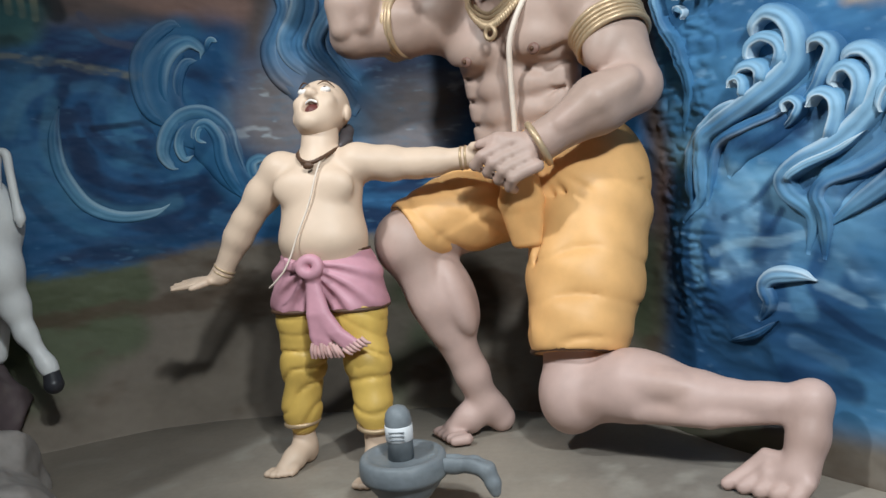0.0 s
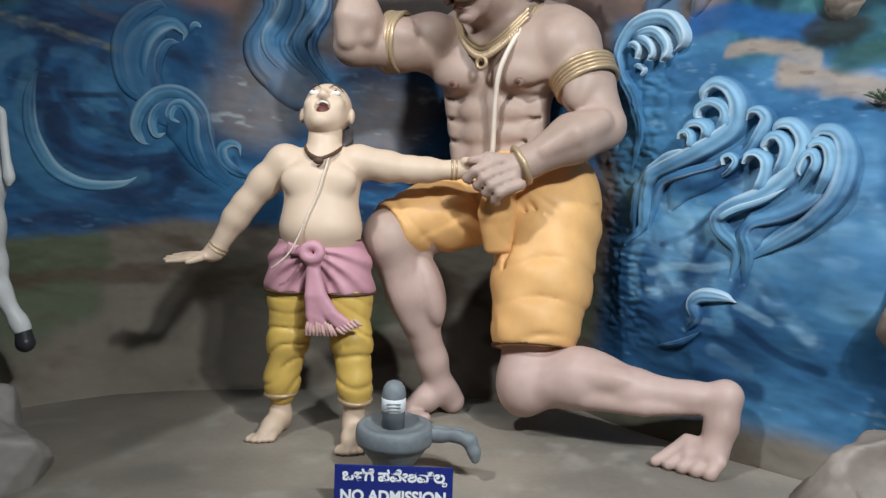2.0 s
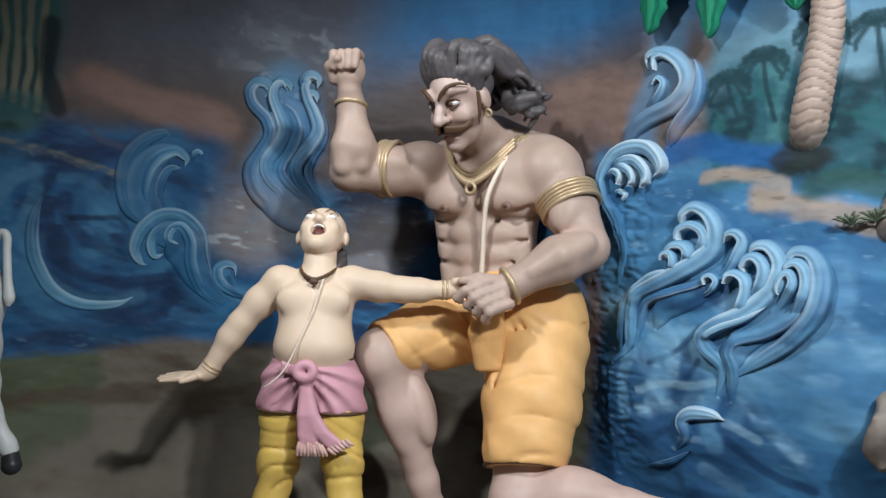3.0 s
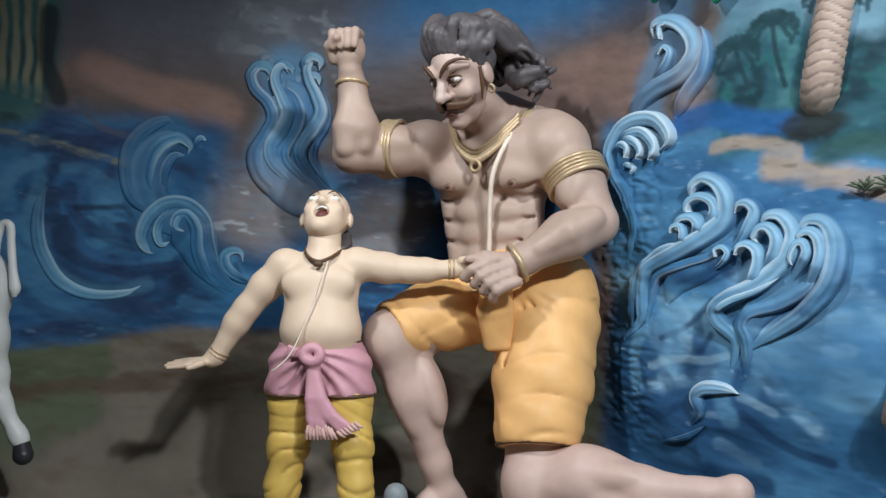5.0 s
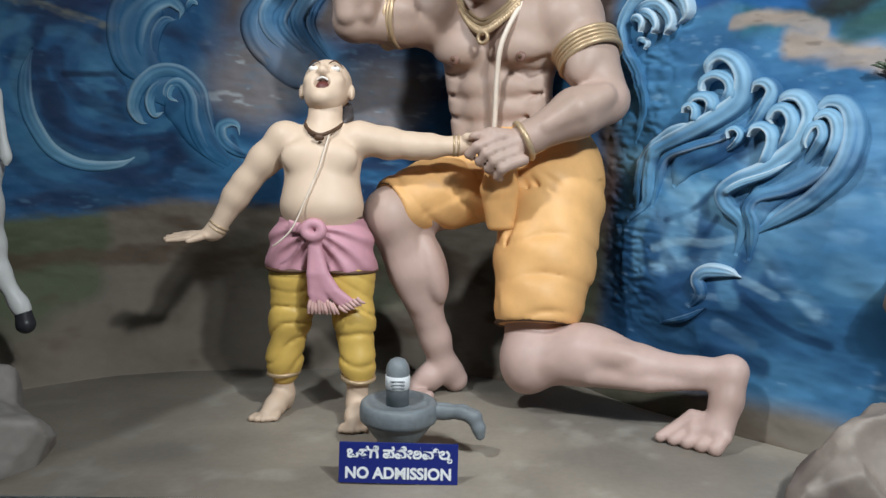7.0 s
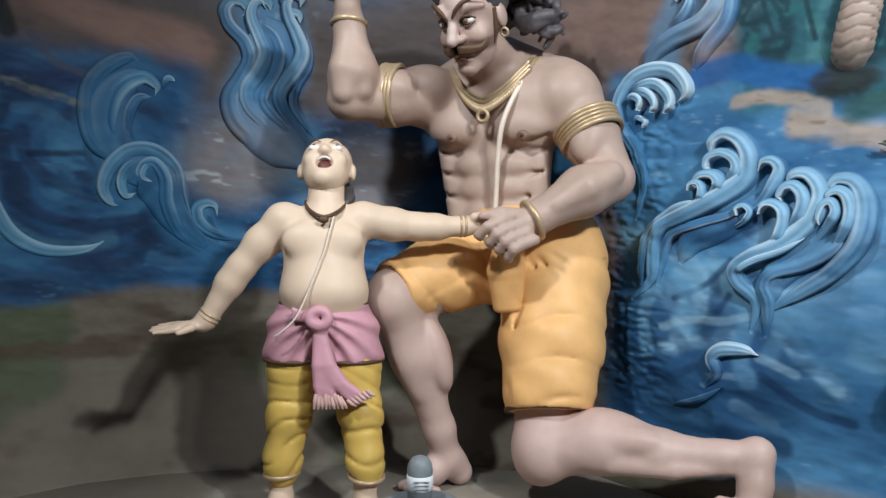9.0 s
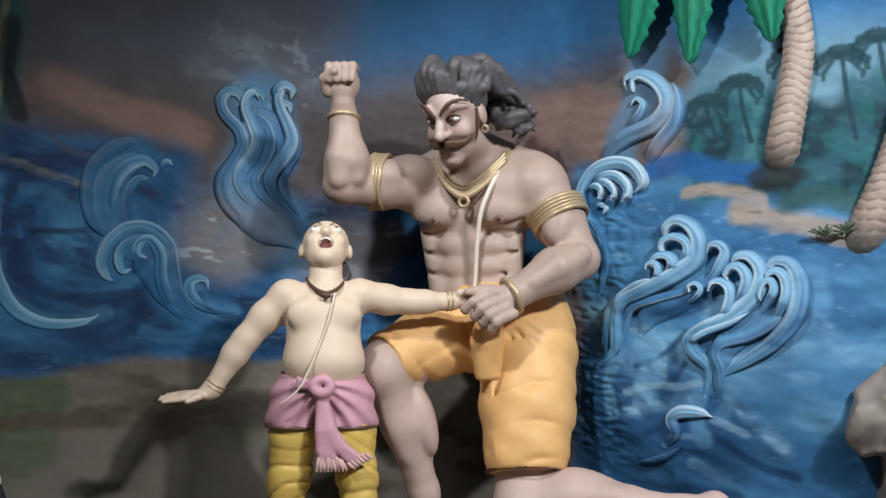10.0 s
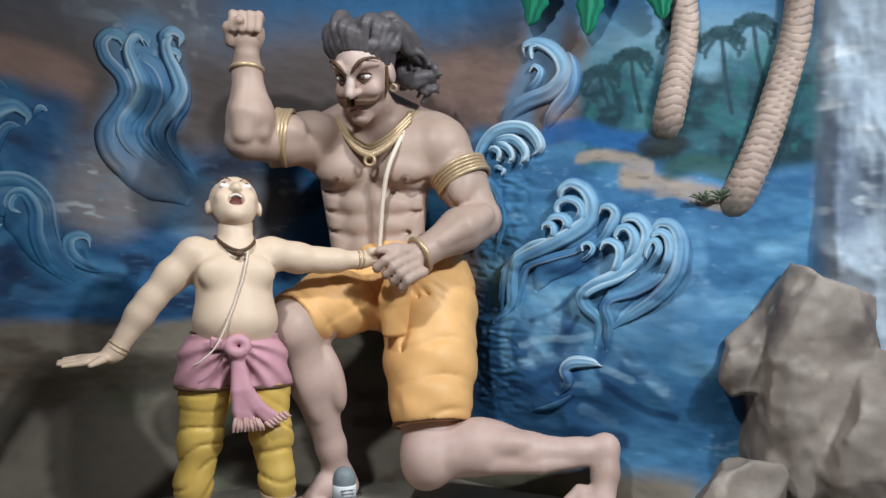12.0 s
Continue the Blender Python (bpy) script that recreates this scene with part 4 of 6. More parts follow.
        c = blend(c, (0.52, 0.39, 0.345), ramp01(f, 0.108, 0.125) * (1 - ramp01(np.abs(l), 0.010, 0.022)))
        whisker = (1 - ramp01(np.abs(u + 0.055 + 0.25 * (np.abs(l) - 0.05)), 0.010, 0.026)) * ramp01(np.abs(l), 0.015, 0.035)
        return blend(c, (0.15, 0.085, 0.065), whisker * ramp01(f, 0.0, 0.03) * 0.85)

    G.clay(cl, SKIN, face_paint)
    for sg in (-1, 1):
        G.ball(H(0.040 * sg, 0.089, 0.019), (0.020, 0.016, 0.0135), EYE, hx)
        G.tube([H(0.018 * sg, 0.101, 0.017), H(0.034 * sg, 0.106, 0.031), H(0.050 * sg, 0.101, 0.032), H(0.064 * sg, 0.086, 0.020)], [0.002, 0.005, 0.005, 0.002], BROWN, 8, n=12)
        G.tube([H(0.022 * sg, 0.100, 0.009), H(0.040 * sg, 0.103, 0.003), H(0.060 * sg, 0.088, 0.012)], [0.002, 0.0035, 0.002], BROWN, 8, n=12)
        G.ball(H(0.037 * sg, 0.1030, 0.020), (0.0095, 0.0050, 0.0100), UMBER, hx, 8)
        G.ball(H(0.037 * sg, 0.1065, 0.020), (0.0050, 0.0030, 0.0055), HAIR, hx, 6)
        G.tube([H(0.010 * sg, 0.126, 0.036), H(0.026 * sg, 0.122, 0.056), H(0.048 * sg, 0.111, 0.073), H(0.072 * sg, 0.085, 0.074), H(0.088 * sg, 0.058, 0.060)], [0.004, 0.007, 0.0065, 0.005, 0.002], BROWN, 8, n=14)
        for i in range(3):
            G.tube([H(0.004 * sg, 0.126, -0.050 - 0.005 * i), H(0.032 * sg, 0.112, -0.058 - 0.003 * i), H(0.058 * sg, 0.090, -0.062), H(0.080 * sg, 0.068, -0.058 + 0.008 * i)], [0.009, 0.014, 0.012, 0.003], BROWN, 8, n=14)
        G.tube([H(0.088 * sg, 0.020, 0.03), H(0.085 * sg, 0.026, -0.03), H(0.075 * sg, 0.035, -0.07)], [0.007, 0.006, 0.001], BROWN, 8, n=10)
        G.ring(H(0.094 * sg, 0.0, -0.048), F, 0.012, 0.004, GOLD, n=16, sides=6)
    G.tube([H(-0.026, 0.114, -0.092), H(0, 0.123, -0.080), H(0.026, 0.114, -0.092)], [0.001, 0.004, 0.001], MOUTH, 6, n=8)
    # swept-back wavy hair
    cl = Clay(h - np.array((0.2, 0.2, 0.3)), h + np.array((0.4, 0.38, 0.25)), 0.0055)
    cl.lump(H(0, -0.035, 0.048), (0.098, 0.104, 0.084), hx, 0.02)
    rng = random.Random(4)
    for i in range(17):
        a = -1.5 + 3.0 * i / 16
        l0, c0 = math.sin(a), math.cos(a)
        lift, wob, fall = 0.012 + 0.03 * (i % 2) + 0.015 * (i % 3), rng.uniform(-0.012, 0.012), rng.random()
        pts = [H(0.086 * l0, 0.080 * c0 - 0.004, 0.076 + 0.030 * c0 - 0.05 * abs(l0) ** 3),
               H(0.098 * l0 + wob * 0.4, 0.062 * c0 - 0.01, 0.088 + (0.03 + lift) * c0),
               H(0.110 * l0 + wob, -0.01 - 0.03 * fall, 0.070 + lift + 0.045 * c0),
               H(0.116 * l0 - wob, -0.085, 0.060 + lift * 0.9 + 0.03 * c0),
               H(0.106 * l0 + wob + 0.02, -0.145, 0.010 + 0.05 * c0 + lift),
               H(0.095 * l0 - wob + 0.06, -0.165 - lift, -0.025 - 0.02 * fall)]
        if i % 2:
            pts += [H(0.085 * l0 + wob + 0.10, -0.170, -0.045 - 0.02 * fall), H(0.070 * l0 + 0.14 - wob, -0.195 + 0.03 * fall, -0.050 - 0.03 * fall)]
        P = spline(pts, 26)
        u = np.linspace(0, 1, 26)
        P = P + (0.016 * np.sin(17 * u + 5 * fall) * u)[:, None] * L + (0.018 * np.cos(15 * u + 6 * fall) * np.minimum(u * 3, 1))[:, None] * U
        cl.chain(list(P), list(np.interp(u, (0, 0.15, 0.6, 1), (0.010, 0.022, 0.022, 0.006))), 0.001)
    for i in range(12):
        b = np.array((0.205 + 0.013 * (i % 5), 2.585 - 0.008 * i, 1.550 - 0.008 * i))
        t = np.linspace(0, 1, 16)
        curl = b + np.stack([0.05 * t * (i % 4) / 2 + 0.028 * np.sin(6 * t + i), -0.03 * np.cos(5 * t + i) - 0.01 * t, -0.075 * t + 0.024 * np.cos(7 * t + 2 * i)], 1)
        cl.chain(list(curl), list(np.interp(t, (0, 0.3, 1), (0.020, 0.020, 0.006))), 0.004)
    G.clay(cl, HAIR)
    # bangles, armlets, necklace and sacred cord
    G.ring((-0.341, 2.553, 1.425), (0, 0.15, 1), 0.050, 0.0085, GOLD)
    G.ring((0.190, 2.332, 0.829), (1, 0.08, 0.5), 0.056, 0.0095, GOLD)
    for k in range(5):
        bulge = 0.0085 if k in (0, 4) else 0.0065
        G.ring((-0.205 + 0.0105 * (k - 2), 2.625 - 0.0045 * (k - 2), 1.222), (1, -0.42, -0.12), 0.0965 - 0.0006 * k, bulge, GOLD)
        G.ring((0.392 + 0.004 * (k - 2), 2.455 - 0.006 * (k - 2), 1.105 - 0.0105 * (k - 2)), (0.36, -0.5, -0.95), 0.100 - 0.0008 * k, bulge, GOLD)
    drop = []
    for i in range(41):
        a = -1 + i / 20
        z = 0.125 - 0.115 * (1 - abs(a) ** 1.6)
        drop.append(body(0.130 * a + 0.022, 0.156 - 0.055 * a * a, z))
    G.tube(drop, 0.0065, GOLD)
    G.tube([p + np.array((0, 0, 0.012)) for p in drop], 0.007, GOLD)
    G.tube([p + np.array((0, 0.002, 0.025)) for p in drop], 0.006, GOLD)
    for i, p in enumerate(drop[4:-4]):
        G.ball(p + np.array((0, -0.004, -0.012)), (0.0065, 0.006, 0.013), GOLD, n=5)
    G.ring(drop[20] + np.array((0, -0.006, -0.03)), front, 0.017, 0.0065, GOLD, n=18)
    for k in range(3):
        G.tube([body(0.125 + 0.014 * k, 0.085, 0.105), body(0.135 + 0.014 * k, 0.040, 0.165), body(0.145 + 0.014 * k, -0.03, 0.19)], 0.008, GOLD, n=10)
    G.tube([body(0.15, 0.02, 0.170), body(0.128, 0.122, 0.07), body(0.092, 0.160, -0.04), body(0.070, 0.142, -0.14), body(0.058, 0.124, -0.27), body(0.05, 0.120, -0.37)], 0.0085, CORD, n=40)
    for sg, l in ((-1, -0.092), (1, 0.145)):
        G.ball(body(l, 0.132, -0.080), (0.019, 0.009, 0.017), UMBER, ax, 8)
        G.ball(body(l, 0.141, -0.080), (0.007, 0.006, 0.007), BROWN, ax, 6)
    ob = G.build("giant_statue")
    tagged(ob, "painted statue of a kneeling giant in an orange loincloth", "statue")


giant()


# ---- the shouting child ----
def child():
    C = Sculpture()
    cl = Clay((-0.95, 2.0, -0.01), (0.16, 2.62, 1.12), 0.006)
    cl.lump((-0.405, 2.335, 0.775), (0.118, 0.082, 0.085), None, 0.03)
    cl.lump((-0.402, 2.318, 0.70), (0.108, 0.09, 0.10), None, 0.04)
    cl.lump((-0.400, 2.300, 0.625), (0.122, 0.102, 0.088), None, 0.04)
    cl.lump((-0.40, 2.32, 0.54), (0.125, 0.095, 0.07), None, 0.04)
    for sg in (-1, 1):
        cl.lump((-0.404 + 0.055 * sg, 2.268, 0.765), (0.055, 0.028, 0.045), None, 0.02)
        cl.lump((-0.404 + 0.105 * sg, 2.335, 0.822), (0.055, 0.05, 0.045), None, 0.03)
    cl.limb((-0.40, 2.335, 0.84), (-0.398, 2.355, 0.91), 0.052, 0.05, 0.025)
    # arms
    cl.chain([(-0.515, 2.335, 0.815), (-0.575, 2.34, 0.755), (-0.632, 2.34, 0.686)], [0.050, 0.046, 0.038], 0.02)
    cl.chain([(-0.632, 2.34, 0.686), (-0.66, 2.34, 0.645), (-0.722, 2.342, 0.543), (-0.735, 2.34, 0.533)], [0.038, 0.038, 0.026, 0.024], 0.02)
    cl.lump((-0.770, 2.325, 0.528), (0.038, 0.026, 0.012), ((1, 0, 0.12), (0, 1, 0.25), (0, -0.25, 1)), 0.012)
    for i in range(4):
        a = np.array((-0.795 - 0.004 * (1.5 - abs(i - 1.5)), 2.300 + 0.015 * i, 0.520 + 0.004 * i))
        cl.limb(a, a + np.array((-0.058 - 0.008 * (1.5 - abs(i - 1.5)), -0.006 + 0.006 * i, -0.008)), 0.0085, 0.0065, 0.004)
    cl.chain([(-0.755, 2.30, 0.525), (-0.785, 2.272, 0.515)], [0.012, 0.008], 0.006)
    cl.chain([(-0.295, 2.335, 0.825), (-0.21, 2.345, 0.812), (-0.138, 2.35, 0.806)], [0.050, 0.045, 0.038], 0.02)
    cl.chain([(-0.138, 2.35, 0.806), (-0.09, 2.352, 0.806), (-0.008, 2.355, 0.809), (0.055, 2.345, 0.82)], [0.038, 0.036, 0.026, 0.027], 0.02)
    cl.chain([(0.02, 2.33, 0.835), (0.065, 2.30, 0.842)], [0.014, 0.010], 0.006)
    # feet
    for x, y, dx in ((-0.512, 2.305, -0.035), (-0.282, 2.225, -0.004)):
        cl.limb((x, y, 0.15), (x - 0.004, y + 0.005, 0.06), 0.034, 0.030, 0.02)
        cl.lump((x - 0.002, y + 0.015, 0.032), (0.030, 0.04, 0.034), None, 0.02)
        cl.chain([(x, y, 0.055), (x + dx * 0.5, y - 0.05, 0.032), (x + dx, y - 0.085, 0.018)], [0.032, 0.03, 0.022], 0.015)
        for i in range(5):
            q = np.array((x + dx + 0.015 * (i - 2), y - 0.093 + 0.006 * abs(i - 1.5), 0.013))
            cl.limb(q, q + np.array((dx * 0.2 + 0.002 * (i - 2), -0.022, -0.002)), 0.0105, 0.0095, 0.003)
    C.clay(cl.above(0.001), PALE)
    # head thrown back
    h = np.array((-0.399, 2.385, 0.968))
    F, L = unit((-0.05, -0.79, 0.60)), unit((1, -0.06, 0))
    U = unit(np.cross(L, F))
    if U[2] < 0:
        U = -U
    H = lambda l, f, u: h + l * L + f * F + u * U
    hx = (L, F, U)
    cl = Clay(h - 0.16, h + 0.16, 0.004)
    cl.lump(H(0, -0.008, 0.018), (0.073, 0.080, 0.078), hx, 0.02)
    cl.lump(H(0, 0.022, -0.040), (0.058, 0.055, 0.060), hx, 0.03)
    cl.lump(H(0, 0.052, -0.078), (0.026, 0.022, 0.020), hx, 0.02)
    cl.lump(H(0, 0.074, -0.036), (0.024, 0.030, 0.023), hx, 0.008, True)
    cl.chain([H(0, 0.066, 0.022), H(0, 0.082, 0.0)], [0.009, 0.013], 0.010)
    for sg in (-1, 1):
        cl.lump(H(0.010 * sg, 0.078, -0.002), (0.008, 0.008, 0.007), hx, 0.006)
        cl.lump(H(0.036 * sg, 0.050, -0.012), (0.022, 0.02, 0.02), hx, 0.015)
        cl.lump(H(0.032 * sg, 0.074, 0.022), (0.016, 0.010, 0.010), hx, 0.008, True)
        cl.lump(H(0.074 * sg, -0.008, -0.006), (0.010, 0.017, 0.026), hx, 0.006)
    C.clay(cl, PALE)
    C.ball(H(0, 0.050, -0.036), (0.022, 0.014, 0.021), MOUTH, hx, 8)
    C.tube([H(-0.018, 0.063, -0.022), H(0, 0.072, -0.019), H(0.018, 0.063, -0.022)], 0.0035, EYE, 6, n=8)
    for sg in (-1, 1):
        C.ball(H(0.032 * sg, 0.062, 0.022), (0.0155, 0.010, 0.0095), EYE, hx, 8)
        C.ball(H(0.032 * sg, 0.069, 0.025), (0.0055, 0.003, 0.0055), BROWN, hx, 6)
        C.tube([H(0.012 * sg, 0.074, 0.034), H(0.032 * sg, 0.072, 0.045), H(0.054 * sg, 0.052, 0.036)], [0.001, 0.0028, 0.001], BROWN, 6, n=10)
    # small dark tapering lump at the back of the head
    cl = Clay(h - 0.2, h + 0.2, 0.006)
    cl.chain([H(0.055, -0.065, -0.02), H(0.062, -0.05, -0.065), H(0.06, -0.03, -0.10)], [0.02, 0.018, 0.008], 0.01)
    C.clay(cl, HAIR)
    # yellow leggings with soft creases
    cl = Clay((-0.62, 2.1, 0.08), (-0.18, 2.5, 0.62), 0.006)
    cl.chain([(-0.470, 2.315, 0.50), (-0.482, 2.31, 0.42), (-0.492, 2.305, 0.29), (-0.510, 2.302, 0.16), (-0.512, 2.302, 0.125)], [0.070, 0.069, 0.059, 0.050, 0.043], 0.03)
    cl.chain([(-0.335, 2.305, 0.50), (-0.315, 2.29, 0.42), (-0.298, 2.262, 0.29), (-0.284, 2.235, 0.17), (-0.282, 2.23, 0.135)], [0.070, 0.068, 0.057, 0.048, 0.041], 0.03)
    cl.ruffle(lambda x, y, z: -0.008 * (1 - np.abs(np.sin(52 * z + 22 * np.abs(x + 0.40) + 1.2 * np.sin(25 * x + 17 * z)))) ** 3 * (0.45 + 0.55 * (z < 0.36)))
    C.clay(cl, YELLOW)
    for c, ax in (((-0.512, 2.302, 0.122), (-0.05, 0, 1)), ((-0.282, 2.231, 0.132), (0.06, -0.15, 1))):
        C.ring(c, ax, 0.046, 0.0065, GOLD, n=28)
    # pink wrap, knot and hanging ends
    cl = Clay((-0.6, 2.08, 0.28), (-0.2, 2.5, 0.68), 0.006)
    cl.lump((-0.402, 2.315, 0.548), (0.134, 0.110, 0.100), None, 0.03)
    cl.limb((-0.474, 2.315, 0.50), (-0.480, 2.312, 0.452), 0.085, 0.084, 0.03)
    cl.limb((-0.332, 2.302, 0.50), (-0.320, 2.298, 0.452), 0.085, 0.084, 0.03)
    cl.ruffle(lambda x, y, z: 0.0048 * np.sin(17 * np.arctan2(z - 0.565, np.abs(x + 0.41) + 0.02) + 30 * np.abs(x + 0.41)) * (y < 2.33))
    top = cl.low[2] + cl.step * np.arange(cl.n[2])
    cl.d = np.maximum(cl.d, (top - 0.592)[None, None, :]).astype(np.float32)
    cl.d = np.maximum(cl.d, (0.438 - top)[None, None, :]).astype(np.float32)
    C.clay(cl, PINK)
    cl = Clay((-0.6, 2.05, 0.28), (-0.2, 2.4, 0.68), 0.005)
    t = np.linspace(0, 2 * np.pi, 16)
    cl.chain(list(np.stack([-0.410 + 0.024 * np.cos(t), 2.196 + 0.004 * np.sin(t), 0.563 + 0.020 * np.sin(t)], 1)), [0.013] * 16, 0.006)
    cl.lump((-0.408, 2.21, 0.530), (0.024, 0.02, 0.024), None, 0.01)
    for i in range(3):
        cl.chain([(-0.412, 2.205, 0.525), (-0.412 + 0.010 * i, 2.190, 0.44), (-0.410 + 0.016 * i, 2.187, 0.385 - 0.006 * i), (-0.405 + 0.018 * i, 2.182, 0.352)], [0.014, 0.016, 0.014, 0.009], 0.004)
        cl.chain([(-0.404, 2.205, 0.525), (-0.392 + 0.006 * i, 2.190, 0.44), (-0.364 + 0.010 * i, 2.184, 0.392), (-0.325 + 0.014 * i, 2.18, 0.352 + 0.005 * i)], [0.014, 0.016, 0.014, 0.009], 0.003)
        cl.limb((-0.425, 2.205, 0.56), (-0.478, 2.21, 0.585 - 0.012 * i), 0.014, 0.006, 0.006)
    C.clay(cl, PINK)
    for i in range(9):
        a = np.array((-0.414 + 0.0075 * i, 2.178 - 0.003 * (i % 2), 0.368 - 0.004 * (i % 3)))
        C.tube([a, a + np.array((-0.004 + 0.002 * i, -0.002, -0.020)), a + np.array((-0.006 + 0.003 * i, 0.002, -0.040 + 0.004 * (i % 3)))], [0.006, 0.006, 0.0035], FRINGE, 6, n=8)
    for i in range(6):
        a = np.array((-0.335 + 0.010 * i, 2.176, 0.352 + 0.005 * i))
        C.tube([a, a + np.array((0.014, -0.001, -0.012)), a + np.array((0.024, 0.003, -0.018 + 0.003 * (i % 2)))], [0.006, 0.0055, 0.003], FRINGE, 6, n=8)
    for x, y in ((-0.480, 2.312), (-0.320, 2.298)):
        C.ring((x, y, 0.440), (0, 0, 1), 0.083, 0.0055, BROWN, n=28)
    C.ring((-0.402, 2.318, 0.592), (0, 0.05, 1), 0.121, 0.004, BROWN, 0.84)
    # cord, collar and bracelets
    C.tube([(-0.375, 2.262, 0.835), (-0.385, 2.236, 0.79), (-0.405, 2.220, 0.72), (-0.432, 2.196, 0.65), (-0.452, 2.190, 0.60), (-0.475, 2.185, 0.558), (-0.51, 2.190, 0.525), (-0.525, 2.20, 0.515)], 0.0024, CORD, 6, n=30)
    C.tube([(-0.345, 2.36, 0.872), (-0.352, 2.30, 0.855), (-0.375, 2.262, 0.838), (-0.400, 2.252, 0.830), (-0.427, 2.262, 0.838), (-0.448, 2.30, 0.855), (-0.455, 2.36, 0.872)], 0.0055, BROWN, n=30)
    C.ball((-0.402, 2.243, 0.822), (0.015, 0.007, 0.010), BROWN, n=6)
    for c, ax, r in (((-0.712, 2.342, 0.558), (-0.62, 0, -1), 0.0285), ((-0.718, 2.342, 0.547), (-0.62, 0, -1), 0.028), ((-0.016, 2.354, 0.809), (1, 0, 0), 0.029), ((-0.003, 2.354, 0.810), (1, 0, 0), 0.029)):
        C.ring(c, ax, r, 0.0042, GOLD, n=24)
    ob = C.build("child_statue")
    tagged(ob, "painted statue of a shouting bald child in yellow leggings", "statue")


child()


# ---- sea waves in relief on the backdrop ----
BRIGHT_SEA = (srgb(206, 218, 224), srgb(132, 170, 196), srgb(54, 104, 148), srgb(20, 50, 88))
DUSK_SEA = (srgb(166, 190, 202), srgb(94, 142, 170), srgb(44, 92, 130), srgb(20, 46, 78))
wave_count = 0


def relief_wave(label):
    return tagged(empty("relief_wave"), label, "wave relief", "waves on the backdrop")


def strand(wave, points, widths, lift, tone, side):
    """One moulded ribbon of water: it follows a curve in run and height, its back rounded and fluted, and tapers into a hooked tip.
    widths: half widths from root to tip; lift: how far its edges stand out; tone: how pale it is; side: which edge is picked out in white."""
    global wave_count
    wave_count += 1
    seed = 100 + wave_count
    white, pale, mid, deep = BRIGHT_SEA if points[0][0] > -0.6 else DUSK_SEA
    n, m = 7 * len(points), 15
    P, u = spline(points, n), np.linspace(0, 1, n)
    half = np.interp(u, np.linspace(0, 1, len(widths)), widths)
    half = np.convolve(np.pad(half, 3, mode="edge"), np.ones(7) / 7, "valid")
    half *= np.minimum(1, 0.35 + 6 * u) * np.minimum(1, 0.1 + 7 * (1 - u))
    T = np.gradient(P, axis=0)
    T /= np.linalg.norm(T, axis=1)[:, None] + 1e-9
    N = np.stack([-T[:, 1], T[:, 0]], 1)
    x = np.linspace(-1, 1, m)
    X, Q = np.meshgrid(x, u)
    S = P[:, None, 0] + N[:, None, 0] * half[:, None] * X
    Z = P[:, None, 1] + N[:, None, 1] * half[:, None] * X
    # a rounded back, highest towards the white edge, with two shallow flutes
    back = np.sqrt(np.clip(1 - np.abs(X) ** 2.6, 0, 1)) * (1 + 0.35 * side * X)
    flute = 0.10 * np.cos(X * 8.5 + 1.5 * np.sin(3 * Q + seed)) * (1 - X * X)
    rise = np.minimum(1, 4 * Q) * lift * (1 + 0.35 * Q)
    dusk = points[0][0] < -0.6
    rise = rise * (0.2 if dusk else 0.6)
    O = wall_relief(S.ravel(), Z.ravel()).reshape(n, m) + rise + np.minimum(half, 0.030)[:, None] * (0.38 if dusk else 0.70) * (back + flute) * np.minimum(1, 0.15 + 5 * Q)
    O[:, [0, -1]] -= 0.02 + rise[:, [0, -1]]
    O[:, [1, -2]] -= 0.003
    wall_paint = mural(S.ravel(), Z.ravel())
    V = wall_point(S, Z, O).reshape(-1, 3)
    idx = np.arange(n * m).reshape(n, m)
    faces = [(int(idx[a, b]), int(idx[a, b + 1]), int(idx[a + 1, b + 1]), int(idx[a + 1, b])) for a in range(n - 1) for b in range(m - 1)]
    faces += [tuple(int(k) for k in idx[0]), tuple(int(k) for k in idx[-1][::-1])]
    # lengthwise brushwork: foam and highlight white on the raised edge, painted deep-blue shade opposite
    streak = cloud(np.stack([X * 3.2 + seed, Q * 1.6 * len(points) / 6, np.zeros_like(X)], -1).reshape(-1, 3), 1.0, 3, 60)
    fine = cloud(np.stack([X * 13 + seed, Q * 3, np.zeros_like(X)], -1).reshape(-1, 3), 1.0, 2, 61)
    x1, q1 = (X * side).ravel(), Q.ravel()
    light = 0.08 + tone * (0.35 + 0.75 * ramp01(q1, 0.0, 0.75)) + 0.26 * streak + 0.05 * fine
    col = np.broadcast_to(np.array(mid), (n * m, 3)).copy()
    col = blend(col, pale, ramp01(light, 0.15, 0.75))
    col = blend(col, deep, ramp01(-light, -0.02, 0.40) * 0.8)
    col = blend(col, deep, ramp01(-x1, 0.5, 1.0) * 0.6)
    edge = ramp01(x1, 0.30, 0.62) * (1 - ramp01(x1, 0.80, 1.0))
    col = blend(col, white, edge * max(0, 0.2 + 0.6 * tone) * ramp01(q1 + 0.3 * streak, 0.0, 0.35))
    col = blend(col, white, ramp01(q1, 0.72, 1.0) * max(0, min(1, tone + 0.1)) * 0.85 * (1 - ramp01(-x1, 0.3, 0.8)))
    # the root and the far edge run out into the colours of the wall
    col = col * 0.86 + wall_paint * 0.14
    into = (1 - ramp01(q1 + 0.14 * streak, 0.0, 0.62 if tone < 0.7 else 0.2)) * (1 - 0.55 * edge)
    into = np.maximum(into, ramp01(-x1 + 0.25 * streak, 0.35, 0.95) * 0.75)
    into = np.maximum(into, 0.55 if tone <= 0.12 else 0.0)
